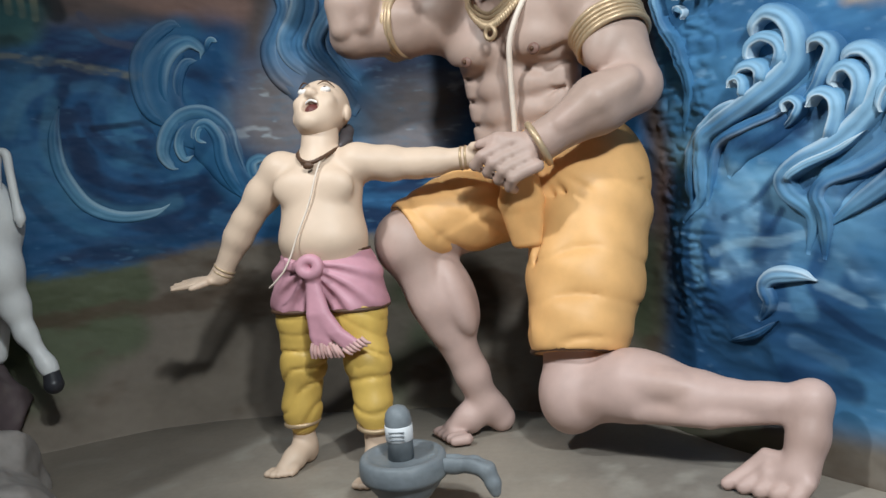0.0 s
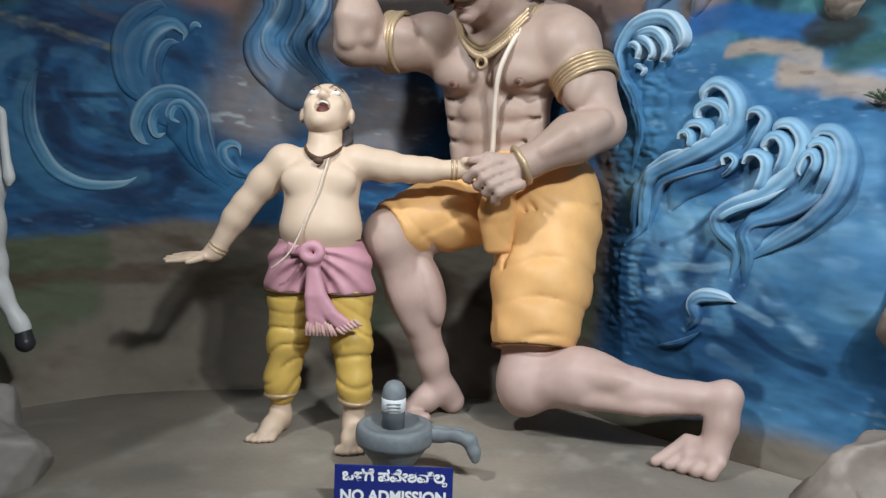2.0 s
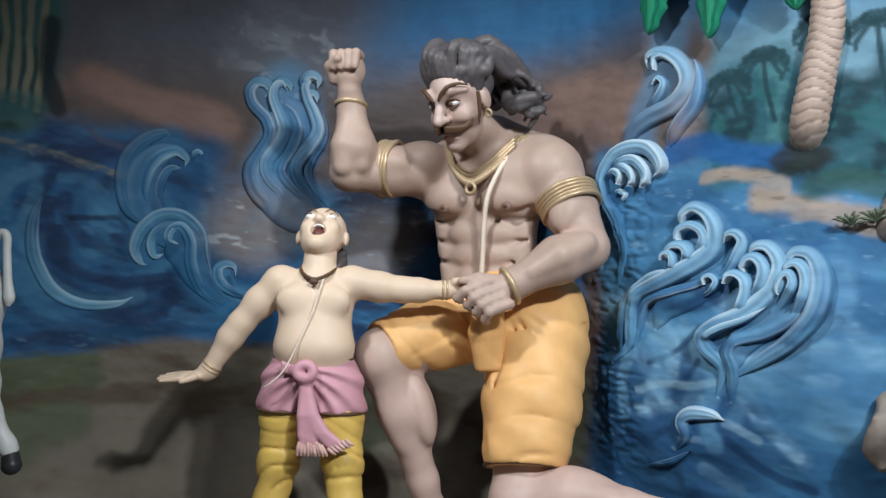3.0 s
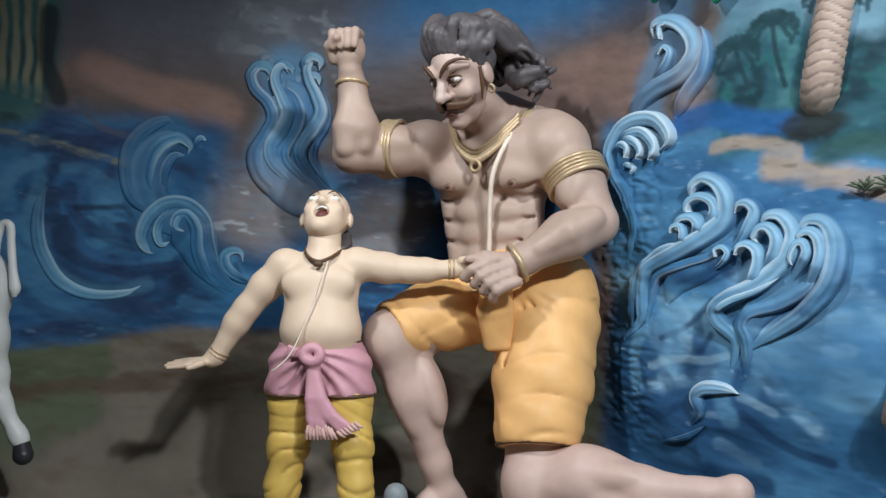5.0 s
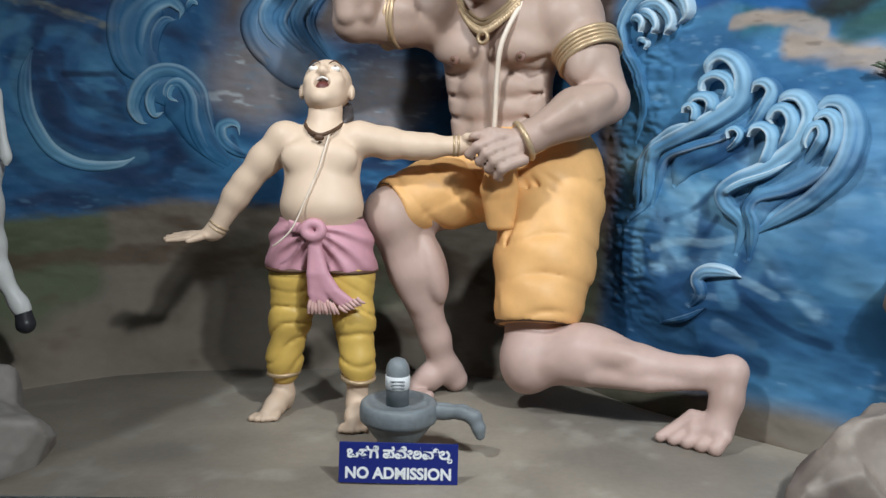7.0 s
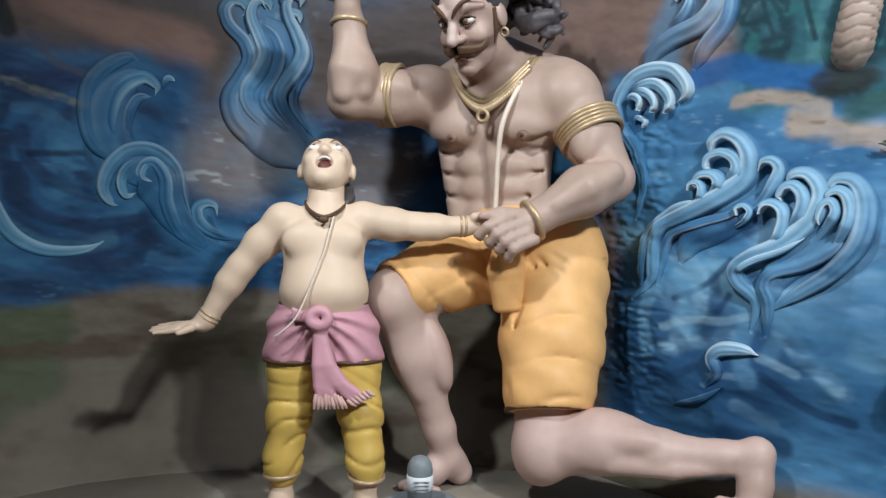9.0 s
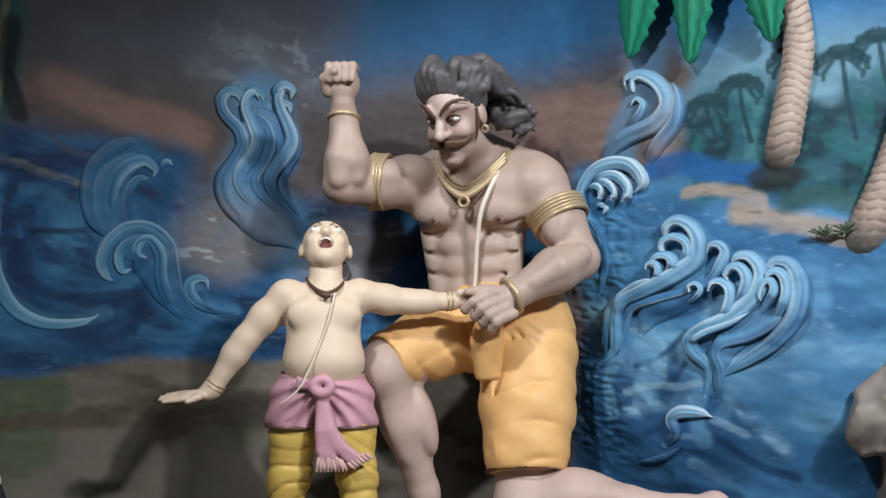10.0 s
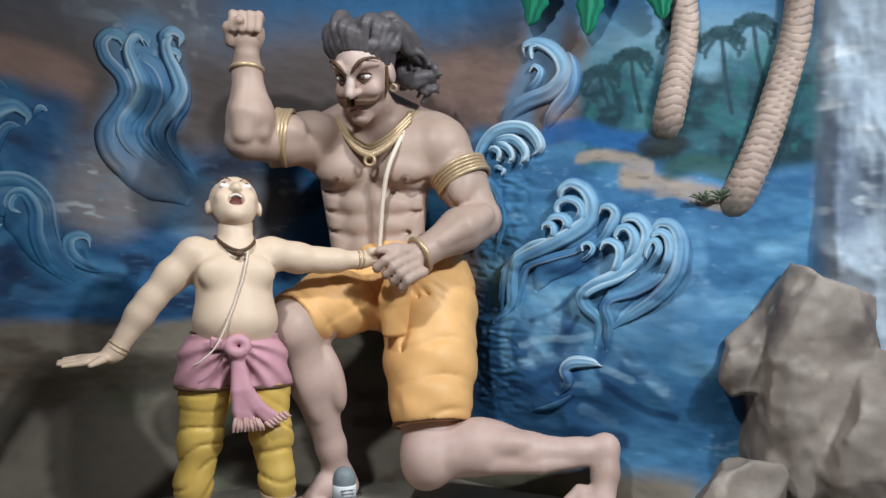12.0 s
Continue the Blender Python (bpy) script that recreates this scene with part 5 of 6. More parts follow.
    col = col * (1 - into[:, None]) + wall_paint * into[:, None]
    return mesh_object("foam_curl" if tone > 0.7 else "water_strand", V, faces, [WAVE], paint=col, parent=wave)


wave = relief_wave("tall blue plaster breaker rising beside the giant, with hooked foam")
strand(wave, [(0.766, 0.833), (0.794, 0.951), (0.779, 1.042), (0.725, 1.132), (0.706, 1.210), (0.748, 1.275), (0.815, 1.303), (0.889, 1.294), (0.933, 1.249), (0.937, 1.215), (0.915, 1.195)], [0.0162, 0.0198, 0.018, 0.027, 0.0288, 0.0234, 0.0054], 0.03, 0.6, 1)
strand(wave, [(0.736, 1.209), (0.772, 1.250), (0.837, 1.260), (0.880, 1.228), (0.891, 1.193), (0.874, 1.165)], [0.009, 0.0215, 0.0215, 0.0054], 0.04, 0.85, 1)
strand(wave, [(0.746, 1.211), (0.790, 1.240), (0.827, 1.224), (0.842, 1.194), (0.832, 1.172)], [0.009, 0.018, 0.0144, 0.0036], 0.048, 0.9, 1)
strand(wave, [(0.744, 1.190), (0.765, 1.226), (0.793, 1.213), (0.789, 1.181)], [0.0073, 0.0164, 0.0055], 0.052, 0.9, 1)
strand(wave, [(0.759, 1.142), (0.778, 1.161), (0.800, 1.148), (0.794, 1.130)], [0.0054, 0.0109, 0.0036], 0.02, 0.8, 1)
wave = relief_wave("wide blue plaster breaker with slim hooked claws of foam")
# wide body whose dark tone paints in the shaded hollow below the stem
strand(wave, [(0.938, 0.701), (0.976, 0.771), (1.066, 0.814), (1.141, 0.871), (1.169, 0.923)], [0.0233, 0.05, 0.05, 0.0433, 0.02], -0.01, -0.5, 1)
strand(wave, [(0.867, 0.630), (0.882, 0.732), (0.910, 0.796), (1.007, 0.829), (1.095, 0.856), (1.143, 0.901)], [0.0153, 0.017, 0.0187, 0.0153, 0.0068], 0.015, 0.15, -1)
strand(wave, [(0.777, 0.580), (0.845, 0.654), (0.850, 0.748), (0.875, 0.816), (0.965, 0.857), (1.057, 0.904), (1.124, 0.956), (1.139, 1.016), (1.114, 1.067), (1.068, 1.090), (1.032, 1.073), (1.025, 1.043), (1.043, 1.029)], [0.017, 0.0272, 0.0255, 0.0306, 0.034, 0.0289, 0.0221, 0.0153, 0.0034], 0.03, 0.55, 1)
strand(wave, [(0.807, 0.622), (0.817, 0.729), (0.843, 0.807), (0.935, 0.874), (1.025, 0.892)], [0.0122, 0.0157, 0.0157, 0.0087], 0.04, 0.4, 1)
strand(wave, [(1.017, 0.893), (1.082, 0.942), (1.109, 0.980), (1.098, 1.016), (1.059, 1.034), (1.023, 1.021), (1.016, 0.993), (1.033, 0.981)], [0.0217, 0.0234, 0.0167, 0.0117, 0.0033], 0.048, 0.8, 1)
strand(wave, [(0.999, 0.881), (1.048, 0.920), (1.060, 0.951), (1.038, 0.972), (1.005, 0.969), (0.987, 0.946), (0.997, 0.931)], [0.0185, 0.0202, 0.0135, 0.0034], 0.056, 0.85, 1)
strand(wave, [(0.974, 0.878), (1.006, 0.897), (1.013, 0.929), (0.998, 0.949), (0.976, 0.943), (0.970, 0.925)], [0.0119, 0.0136, 0.0102, 0.0034], 0.06, 0.9, 1)
wave = relief_wave("small pale plaster wavelet between two breakers")
strand(wave, [(1.121, 0.845), (1.180, 0.893), (1.210, 0.944), (1.220, 0.981), (1.202, 1.004), (1.174, 1.002), (1.163, 0.977)], [0.0146, 0.0227, 0.0178, 0.0032], 0.04, 0.8, 1)
strand(wave, [(1.092, 0.808), (1.133, 0.833), (1.149, 0.860), (1.132, 0.879), (1.111, 0.871), (1.113, 0.850)], [0.0082, 0.0115, 0.0082, 0.0033], 0.045, 0.8, 1)
wave = relief_wave("pale blue plaster breaker on a winding stem")
# dark-toned body, painting the shade of the hollow between the stems
strand(wave, [(1.206, 0.595), (1.213, 0.662), (1.270, 0.739), (1.345, 0.812), (1.380, 0.882)], [0.0254, 0.0413, 0.0635, 0.0635, 0.0413], -0.006, -0.45, 1)
strand(wave, [(1.199, 0.505), (1.203, 0.602), (1.190, 0.653), (1.212, 0.689), (1.291, 0.718), (1.358, 0.763), (1.398, 0.819)], [0.016, 0.0223, 0.0207, 0.0255, 0.0192], 0.015, 0.1, -1)
strand(wave, [(1.160, 0.515), (1.172, 0.607), (1.127, 0.661), (1.118, 0.699), (1.158, 0.734), (1.227, 0.766), (1.290, 0.819), (1.324, 0.876), (1.324, 0.926), (1.296, 0.963), (1.261, 0.967), (1.242, 0.949), (1.251, 0.934)], [0.0193, 0.0241, 0.0225, 0.0305, 0.0305, 0.0241, 0.0161, 0.0032], 0.035, 0.6, 1)
strand(wave, [(1.140, 0.662), (1.133, 0.695), (1.171, 0.724), (1.237, 0.751), (1.298, 0.790)], [0.0048, 0.0113, 0.0113, 0.0048], 0.055, 0.95, 1)
strand(wave, [(1.189, 0.762), (1.255, 0.811), (1.283, 0.862), (1.283, 0.905), (1.261, 0.932), (1.235, 0.929), (1.221, 0.904), (1.231, 0.890)], [0.0144, 0.0224, 0.0192, 0.0128, 0.0032], 0.055, 0.8, 1)
strand(wave, [(1.142, 0.708), (1.212, 0.766), (1.236, 0.818), (1.236, 0.862), (1.211, 0.885), (1.185, 0.881), (1.173, 0.854)], [0.0113, 0.0177, 0.0177, 0.0129, 0.0032], 0.06, 0.85, 1)
wave = relief_wave("broad blue plaster breaker beside the brown rock")
strand(wave, [(1.198, 0.576), (1.278, 0.635), (1.359, 0.697), (1.415, 0.769), (1.433, 0.847), (1.426, 0.909), (1.401, 0.944), (1.363, 0.948), (1.344, 0.924), (1.353, 0.909)], [0.0126, 0.0251, 0.0314, 0.0314, 0.0235, 0.0157, 0.0031], 0.035, 0.45, 1)
strand(wave, [(1.332, 0.717), (1.377, 0.791), (1.398, 0.847), (1.393, 0.896), (1.370, 0.917), (1.346, 0.907), (1.341, 0.881)], [0.0109, 0.0188, 0.0203, 0.0141, 0.0031], 0.055, 0.75, 1)
strand(wave, [(1.288, 0.744), (1.344, 0.819), (1.364, 0.858), (1.354, 0.887), (1.333, 0.880), (1.322, 0.847), (1.327, 0.825)], [0.0094, 0.0157, 0.0141, 0.0094, 0.0031], 0.06, 0.8, 1)
wave = relief_wave("low crest of foam on the blue plaster bank")
strand(wave, [(1.036, 0.345), (1.076, 0.396), (1.062, 0.437), (1.087, 0.463), (1.145, 0.468), (1.186, 0.457)], [0.0134, 0.0217, 0.0251, 0.005], 0.01, 0.5, 1)
strand(wave, [(0.933, 0.276), (1.028, 0.311), (1.094, 0.355)], [0.0052, 0.0138, 0.0034], 0.01, 0.0, 1)
wave = relief_wave("rising column of water in ribbed blue plaster")
strand(wave, [(-0.464, 1.015), (-0.604, 1.119), (-0.675, 1.224), (-0.653, 1.319), (-0.602, 1.405), (-0.620, 1.479), (-0.646, 1.559)], [0.0657, 0.1095, 0.1138, 0.1051, 0.1138, 0.1138, 0.0876], -0.006, 0.12, 1)
strand(wave, [(-0.560, 1.014), (-0.656, 1.086), (-0.742, 1.170), (-0.764, 1.254), (-0.727, 1.329), (-0.698, 1.393), (-0.714, 1.456), (-0.768, 1.514), (-0.780, 1.569), (-0.748, 1.600), (-0.720, 1.579)], [0.0221, 0.0376, 0.0398, 0.0332, 0.0287, 0.0265, 0.0199, 0.0066], 0.0, 0.35, -1)
strand(wave, [(-0.444, 1.106), (-0.498, 1.174), (-0.540, 1.247), (-0.528, 1.311), (-0.490, 1.375), (-0.481, 1.439), (-0.497, 1.507)], [0.0087, 0.0196, 0.0218, 0.0174, 0.0065], 0.0, 0.1, 1)
strand(wave, [(-0.497, 1.074), (-0.572, 1.151), (-0.641, 1.224), (-0.648, 1.277), (-0.607, 1.352), (-0.593, 1.416), (-0.615, 1.479), (-0.652, 1.515), (-0.637, 1.538), (-0.618, 1.517)], [0.0132, 0.0285, 0.0285, 0.0307, 0.0263, 0.0154, 0.0044], 0.006, 0.25, -1)
strand(wave, [(-0.529, 1.063), (-0.615, 1.151), (-0.689, 1.223), (-0.701, 1.287), (-0.660, 1.351), (-0.640, 1.415), (-0.662, 1.478), (-0.688, 1.541), (-0.684, 1.586), (-0.659, 1.606), (-0.640, 1.579)], [0.0132, 0.0287, 0.0353, 0.0353, 0.0287, 0.0243, 0.0176, 0.0066], 0.012, 0.5, 1)
strand(wave, [(-0.465, 1.085), (-0.541, 1.173), (-0.584, 1.236), (-0.585, 1.289), (-0.537, 1.364), (-0.512, 1.428), (-0.531, 1.491), (-0.557, 1.544), (-0.568, 1.595), (-0.547, 1.627), (-0.517, 1.609)], [0.011, 0.0263, 0.0329, 0.0351, 0.0307, 0.0241, 0.0198, 0.0066], 0.014, 0.5, -1)
strand(wave, [(-0.764, 1.506), (-0.788, 1.560), (-0.761, 1.604), (-0.718, 1.602), (-0.701, 1.571), (-0.722, 1.547)], [0.0179, 0.0247, 0.0269, 0.0247, 0.009], 0.012, 0.75, -1)
strand(wave, [(-0.681, 1.533), (-0.691, 1.580), (-0.664, 1.614), (-0.630, 1.604), (-0.623, 1.573)], [0.0156, 0.0223, 0.0246, 0.0201, 0.0067], 0.016, 0.75, -1)
strand(wave, [(-0.566, 1.578), (-0.575, 1.620), (-0.546, 1.644), (-0.513, 1.626), (-0.519, 1.589)], [0.0156, 0.0223, 0.0245, 0.02, 0.0067], 0.018, 0.75, -1)
strand(wave, [(-0.576, 1.535), (-0.555, 1.570), (-0.523, 1.564), (-0.518, 1.534)], [0.0111, 0.0199, 0.0177, 0.0066], 0.016, 0.72, -1)
wave = relief_wave("round blue plaster breaker before the dusk sky")
strand(wave, [(-1.056, 1.004), (-1.145, 1.085), (-1.159, 1.208), (-1.092, 1.299), (-1.040, 1.294)], [0.0402, 0.0804, 0.0848, 0.0491, 0.0134], -0.008, 0.05, 1)
strand(wave, [(-1.077, 1.008), (-1.191, 1.062), (-1.226, 1.153), (-1.220, 1.256), (-1.175, 1.331), (-1.104, 1.374), (-1.064, 1.362)], [0.0201, 0.0381, 0.0403, 0.0313, 0.0067], -0.004, 0.1, 1)
strand(wave, [(-1.099, 1.082), (-1.101, 1.170), (-1.071, 1.234), (-1.025, 1.246)], [0.0067, 0.0245, 0.0223, 0.0067], 0.0, 0.15, 1)
strand(wave, [(-1.109, 1.040), (-1.158, 1.125), (-1.153, 1.219), (-1.113, 1.284), (-1.051, 1.312), (-1.008, 1.283), (-1.014, 1.249)], [0.0134, 0.0335, 0.038, 0.0246, 0.0067], 0.006, 0.4, -1)
strand(wave, [(-0.996, 1.271), (-0.973, 1.311), (-0.948, 1.304)], [0.0067, 0.0156, 0.0067], 0.01, 0.6, 1)
wave = relief_wave("blue plaster breaker coiled into a hooked foam tip")
strand(wave, [(-0.841, 0.725), (-0.944, 0.829), (-0.992, 0.933), (-1.066, 0.979), (-1.128, 0.950)], [0.0353, 0.0662, 0.1015, 0.0794, 0.0265], -0.008, 0.05, -1)
strand(wave, [(-0.799, 0.744), (-0.895, 0.819), (-0.928, 0.902), (-0.947, 0.997), (-1.015, 1.058), (-1.099, 1.055), (-1.156, 1.001), (-1.179, 0.928), (-1.154, 0.877), (-1.131, 0.867)], [0.0133, 0.0243, 0.0287, 0.0309, 0.0309, 0.0243, 0.0044], 0.004, 0.4, -1)
strand(wave, [(-1.036, 1.041), (-1.098, 1.003), (-1.122, 0.951), (-1.107, 0.903), (-1.074, 0.912)], [0.0089, 0.0222, 0.0199, 0.0044], 0.02, 0.6, -1)
strand(wave, [(-0.862, 0.710), (-0.937, 0.787), (-0.975, 0.881), (-0.982, 0.964), (-1.015, 1.016), (-1.052, 1.009), (-1.066, 0.973), (-1.037, 0.944)], [0.0177, 0.0287, 0.0309, 0.0243, 0.0155, 0.0044], 0.02, 0.35, -1)
strand(wave, [(-1.015, 1.016), (-1.044, 1.001), (-1.052, 0.967), (-1.022, 0.951)], [0.0066, 0.0133, 0.0111, 0.0044], 0.035, 0.9, -1)
wave = relief_wave("small blue plaster wavelet curling over")
strand(wave, [(-0.710, 0.754), (-0.799, 0.767), (-0.863, 0.809), (-0.875, 0.861), (-0.843, 0.883), (-0.811, 0.873), (-0.804, 0.835)], [0.0087, 0.024, 0.0262, 0.0175, 0.0044], 0.008, 0.5, -1)
wave = relief_wave("great round blue swell moulded low on the wall")
strand(wave, [(-1.496, 1.108), (-1.521, 1.024), (-1.523, 0.926), (-1.501, 0.849), (-1.445, 0.761), (-1.351, 0.714), (-1.235, 0.716), (-1.162, 0.753)], [0.0088, 0.0265, 0.0288, 0.0288, 0.0221, 0.0066], -0.004, 0.6, 1)
wave = relief_wave("grey-white plaster breaker high on the wall")
strand(wave, [(0.954, 1.288), (0.995, 1.354), (1.057, 1.425), (1.064, 1.504), (1.030, 1.578)], [0.0211, 0.0352, 0.0317, 0.0141], -0.002, 0.25, 1)
strand(wave, [(0.768, 1.274), (0.815, 1.352), (0.884, 1.393), (0.983, 1.426), (1.032, 1.482), (1.018, 1.543), (0.969, 1.593), (0.908, 1.615), (0.871, 1.600), (0.878, 1.562)], [0.0182, 0.0327, 0.0364, 0.0364, 0.0291, 0.0164, 0.0036], 0.012, 0.55, 1)
strand(wave, [(0.945, 1.606), (0.904, 1.595), (0.904, 1.554)], [0.0128, 0.011, 0.0037], 0.03, 0.8, 1)
strand(wave, [(0.872, 1.426), (0.925, 1.461), (0.944, 1.501), (0.917, 1.527), (0.897, 1.507)], [0.0182, 0.0163, 0.0109, 0.0036], 0.02, 0.6, 1)


# ---- stone emblem on its basin ----
def lathe(bm, profile, centre, n=40):
    rings = []
    for r, z in profile:
        rings.append([bm.verts.new((centre[0] + r * math.cos(2 * math.pi * k / n), centre[1] + r * math.sin(2 * math.pi * k / n), centre[2] + z)) for k in range(n)])
    for a, b in zip(rings, rings[1:]):
        for k in range(n):
            f = bm.faces.new((a[k], a[(k + 1) % n], b[(k + 1) % n], b[k]))
            f.smooth = True
    bm.faces.new(rings[-1])
    bm.faces.new(rings[0][::-1])


def stone_emblem():
    c = (-0.155, 1.985, 0.0)
    root = empty("stone_emblem", c)
    tagged(root, "grey stone pillar emblem on a spouted round basin", "shrine emblem")
    bm = bmesh.new()
    lathe(bm, [(0.052, 0.0), (0.055, 0.006), (0.052, 0.018), (0.046, 0.03), (0.05, 0.036)], (0, 0, 0))
    part("foot", bm, STONE, root)
    bm = bmesh.new()
    lathe(bm, [(0.048, 0.034), (0.062, 0.048), (0.082, 0.075), (0.090, 0.090), (0.099, 0.094), (0.102, 0.104), (0.102, 0.124), (0.099, 0.138), (0.093, 0.144), (0.080, 0.143), (0.074, 0.136), (0.055, 0.133), (0.0305, 0.134)], (0, 0, 0), 56)
    basin = part("basin", bm, STONE, root)
    S = Sculpture()
    cl = Clay((0.02, -0.09, 0.02), (0.28, 0.07, 0.18), 0.004)
    cl.chain([(0.075, 0.0, 0.117), (0.12, -0.008, 0.120), (0.165, -0.018, 0.122), (0.195, -0.028, 0.112), (0.208, -0.034, 0.085), (0.212, -0.036, 0.066)], [0.026, 0.021, 0.019, 0.019, 0.016, 0.013], 0.012)
    cl.chain([(0.07, 0.0, 0.140), (0.12, -0.008, 0.142), (0.165, -0.018, 0.144), (0.203, -0.03, 0.135)], [0.010, 0.008, 0.007, 0.006], 0.008, True)
    v, f = cl.skin()
    mesh_object("spout", v, f, [STONE], parent=root)
    bm = bmesh.new()
    lathe(bm, [(0.030, 0.12), (0.0305, 0.20), (0.031, 0.225), (0.028, 0.240), (0.020, 0.252), (0.010, 0.257), (0.003, 0.258)], (-0.004, 0, 0))
    shaft = part("pillar", bm, STONE, root)
    bm = bmesh.new()
    lathe(bm, [(0.0305, 0.178), (0.0318, 0.179), (0.0322, 0.212), (0.0312, 0.213)], (-0.004, 0, 0))
    part("band", bm, WHITE, root, "white painted band")
    bm = bmesh.new()
    for k in range(3):
        box_mesh(bm, (-0.022, -0.0335, 0.185 + 0.009 * k), (0.016, -0.0305, 0.1865 + 0.009 * k))
    part("band_line", bm, STONE, root)
    for ob in root.children:
        if ob.type == "MESH":
            ob.data.update()


stone_emblem()


# ---- notice ----
def notice():
    root = empty("notice_board", (-0.148, 1.79, 0.0))
    root.rotation_euler = (radians(-7), 0, radians(-1.5))
    tagged(root, "small blue notice board with white lettering on the floor", "sign")
    bm = bmesh.new()
    box_mesh(bm, (-0.142, 0.0, 0.002), (0.142, 0.004, 0.100))
    bmesh.ops.bevel(bm, geom=bm.edges[:], offset=0.0012, segments=1, affect="EDGES")
    part("board", bm, BLUE, root)
    def lettering(text, size, x, z, wide, turn=0):
        cu = bpy.data.curves.new("lettering", "FONT")
        cu.body, cu.size, cu.align_x, cu.extrude, cu.offset = text, size, "CENTER", 0.0005, 0.0013 * size / 0.036
        cu.materials.append(WHITE)
        ob = new("lettering", cu)
        ob.parent = root
        ob.matrix_local = pose(x, -0.0012, z, 90, turn, 0)
        bpy.context.view_layer.update()
        if wide and ob.dimensions.x > 0:
            ob.scale = (wide / ob.dimensions.x, 1, 1)

    lettering("\u0c92\u0cb3\u0c97\u0cc6 \u0caa\u0cb5\u0cc7\u0cb6\u0cb5\u0cbf\u0cb2", 0.034, 0, 0.064, 0.246)
    lettering("\u0cb2", 0.017, 0.122, 0.055, 0)
    lettering("NO ADMISSION", 0.037, 0, 0.015, 0.252)
    for x in (-0.05, 0.044):
        bm = bmesh.new()
        box_mesh(bm, (x, 0.004, 0.0), (x + 0.006, 0.045, 0.006))
        part("stand", bm, STEEL, root)


notice()


# ---- steel rail before the stage ----
def handrail():
    root = empty("handrail", (0, 1.06, 0.275))
    tagged(root, "polished stainless steel barrier rail before the stage", "railing")
    for name, z, r in (("top_rail", 0.0, 0.027), ("lower_rail", -0.16, 0.014)):
        bm = bmesh.new()
        m = Matrix.Rotation(radians(90), 4, "Y")
        bmesh.ops.create_cone(bm, cap_ends=True, segments=48, radius1=r, radius2=r, depth=4.6, matrix=Matrix.Translation((0, 0, z)) @ m)
        for f in bm.faces:
            f.smooth = len(f.verts) == 4
        part(name, bm, STEEL, root)
    for x in (-2.2, 2.2):
        bm = bmesh.new()
        bmesh.ops.create_cone(bm, cap_ends=True, segments=24, radius1=0.02, radius2=0.02, depth=0.775, matrix=Matrix.Translation((x, 0, -0.3875)))
        part("post", bm, STEEL, root)


handrail()


# ---- boulders ----
def boulder(name, lumps, low, high, colours, label, seed, step=0.012, rough=0.03):
    cl = Clay(low, high, step)
    rng = random.Random(seed)
    for c, r, tilt in lumps:
        cuts = []
        for k in range(15):
            q = unit([rng.gauss(0, 1) for _ in range(3)])
            cuts.append((q[0], q[1], q[2], rng.uniform(0.60, 0.86)))
        cl.lump(c, r, np.array(Euler([radians(t) for t in tilt]).to_matrix()).T, 0.01, False, cuts)
    near = np.argwhere(np.abs(cl.d) < 0.09)
    p = cl.low + cl.step * near
    facet = 0.3 - np.abs(cloud(p, 4.0, 2, seed)) - 0.5 * np.abs(cloud(p, 8.0, 2, seed + 1))
    cl.d[tuple(near.T)] -= (rough * facet * 1.6 + rough * 0.35 * cloud(p, 13.0, 3, seed + 3)).astype(np.float32)
    cl.above(-0.02)
    v, f = cl.skin()
    n, q = cloud(v, 5.0, 3, seed + 5), cloud(v, 15.0, 3, seed + 6)
    col = np.broadcast_to(np.array(colours[0]), v.shape).copy()
    col = blend(col, colours[1], ramp01(n, 0.05, 0.5))
    col = blend(col, colours[2], ramp01(q, 0.25, 0.7) * 0.7)
    ob = mesh_object(name, v, f, [ROCK], paint=col)
    return tagged(ob, label, "rock", "painted boulders")


TAN = (srgb(136, 124, 116), srgb(98, 87, 82), srgb(166, 155, 146))
GREY = (srgb(138, 131, 126), srgb(104, 98, 94), srgb(162, 156, 150))
boulder("boulder", [((1.295, 1.775, 0.39), (0.25, 0.17, 0.60), (0, 4, -40)), ((1.18, 1.88, 0.52), (0.14, 0.12, 0.19), (0, 35, -35)), ((1.36, 1.60, 0.20), (0.22, 0.17, 0.36), (0, 0, -50))],
        (0.85, 1.1, -0.03), (1.85, 2.15, 1.0), TAN, "large tan-grey moulded boulder against the wall", 8, 0.009, 0.030)
boulder("boulder", [((0.98, 1.74, 0.06), (0.17, 0.13, 0.31), (0, 14, -20)), ((0.87, 1.70, 0.0), (0.13, 0.12, 0.17), (0, 0, 0))],
        (0.6, 1.4, -0.03), (1.35, 2.1, 0.5), TAN, "smaller tan-grey boulder leaning on the large one", 9, 0.008, 0.020)
boulder("boulder", [((-1.30, 1.98, 0.06), (0.24, 0.20, 0.22), (0, 10, 0)), ((-1.17, 1.88, 0.02), (0.19, 0.15, 0.17), (0, 0, 0)), ((-1.60, 2.05, 0.2), (0.3, 0.25, 0.3), (0, 0, 0))],
        (-2.0, 1.55, -0.03), (-0.9, 2.4, 0.65), GREY, "grey moulded boulder on the stage floor", 15, 0.010, 0.022)
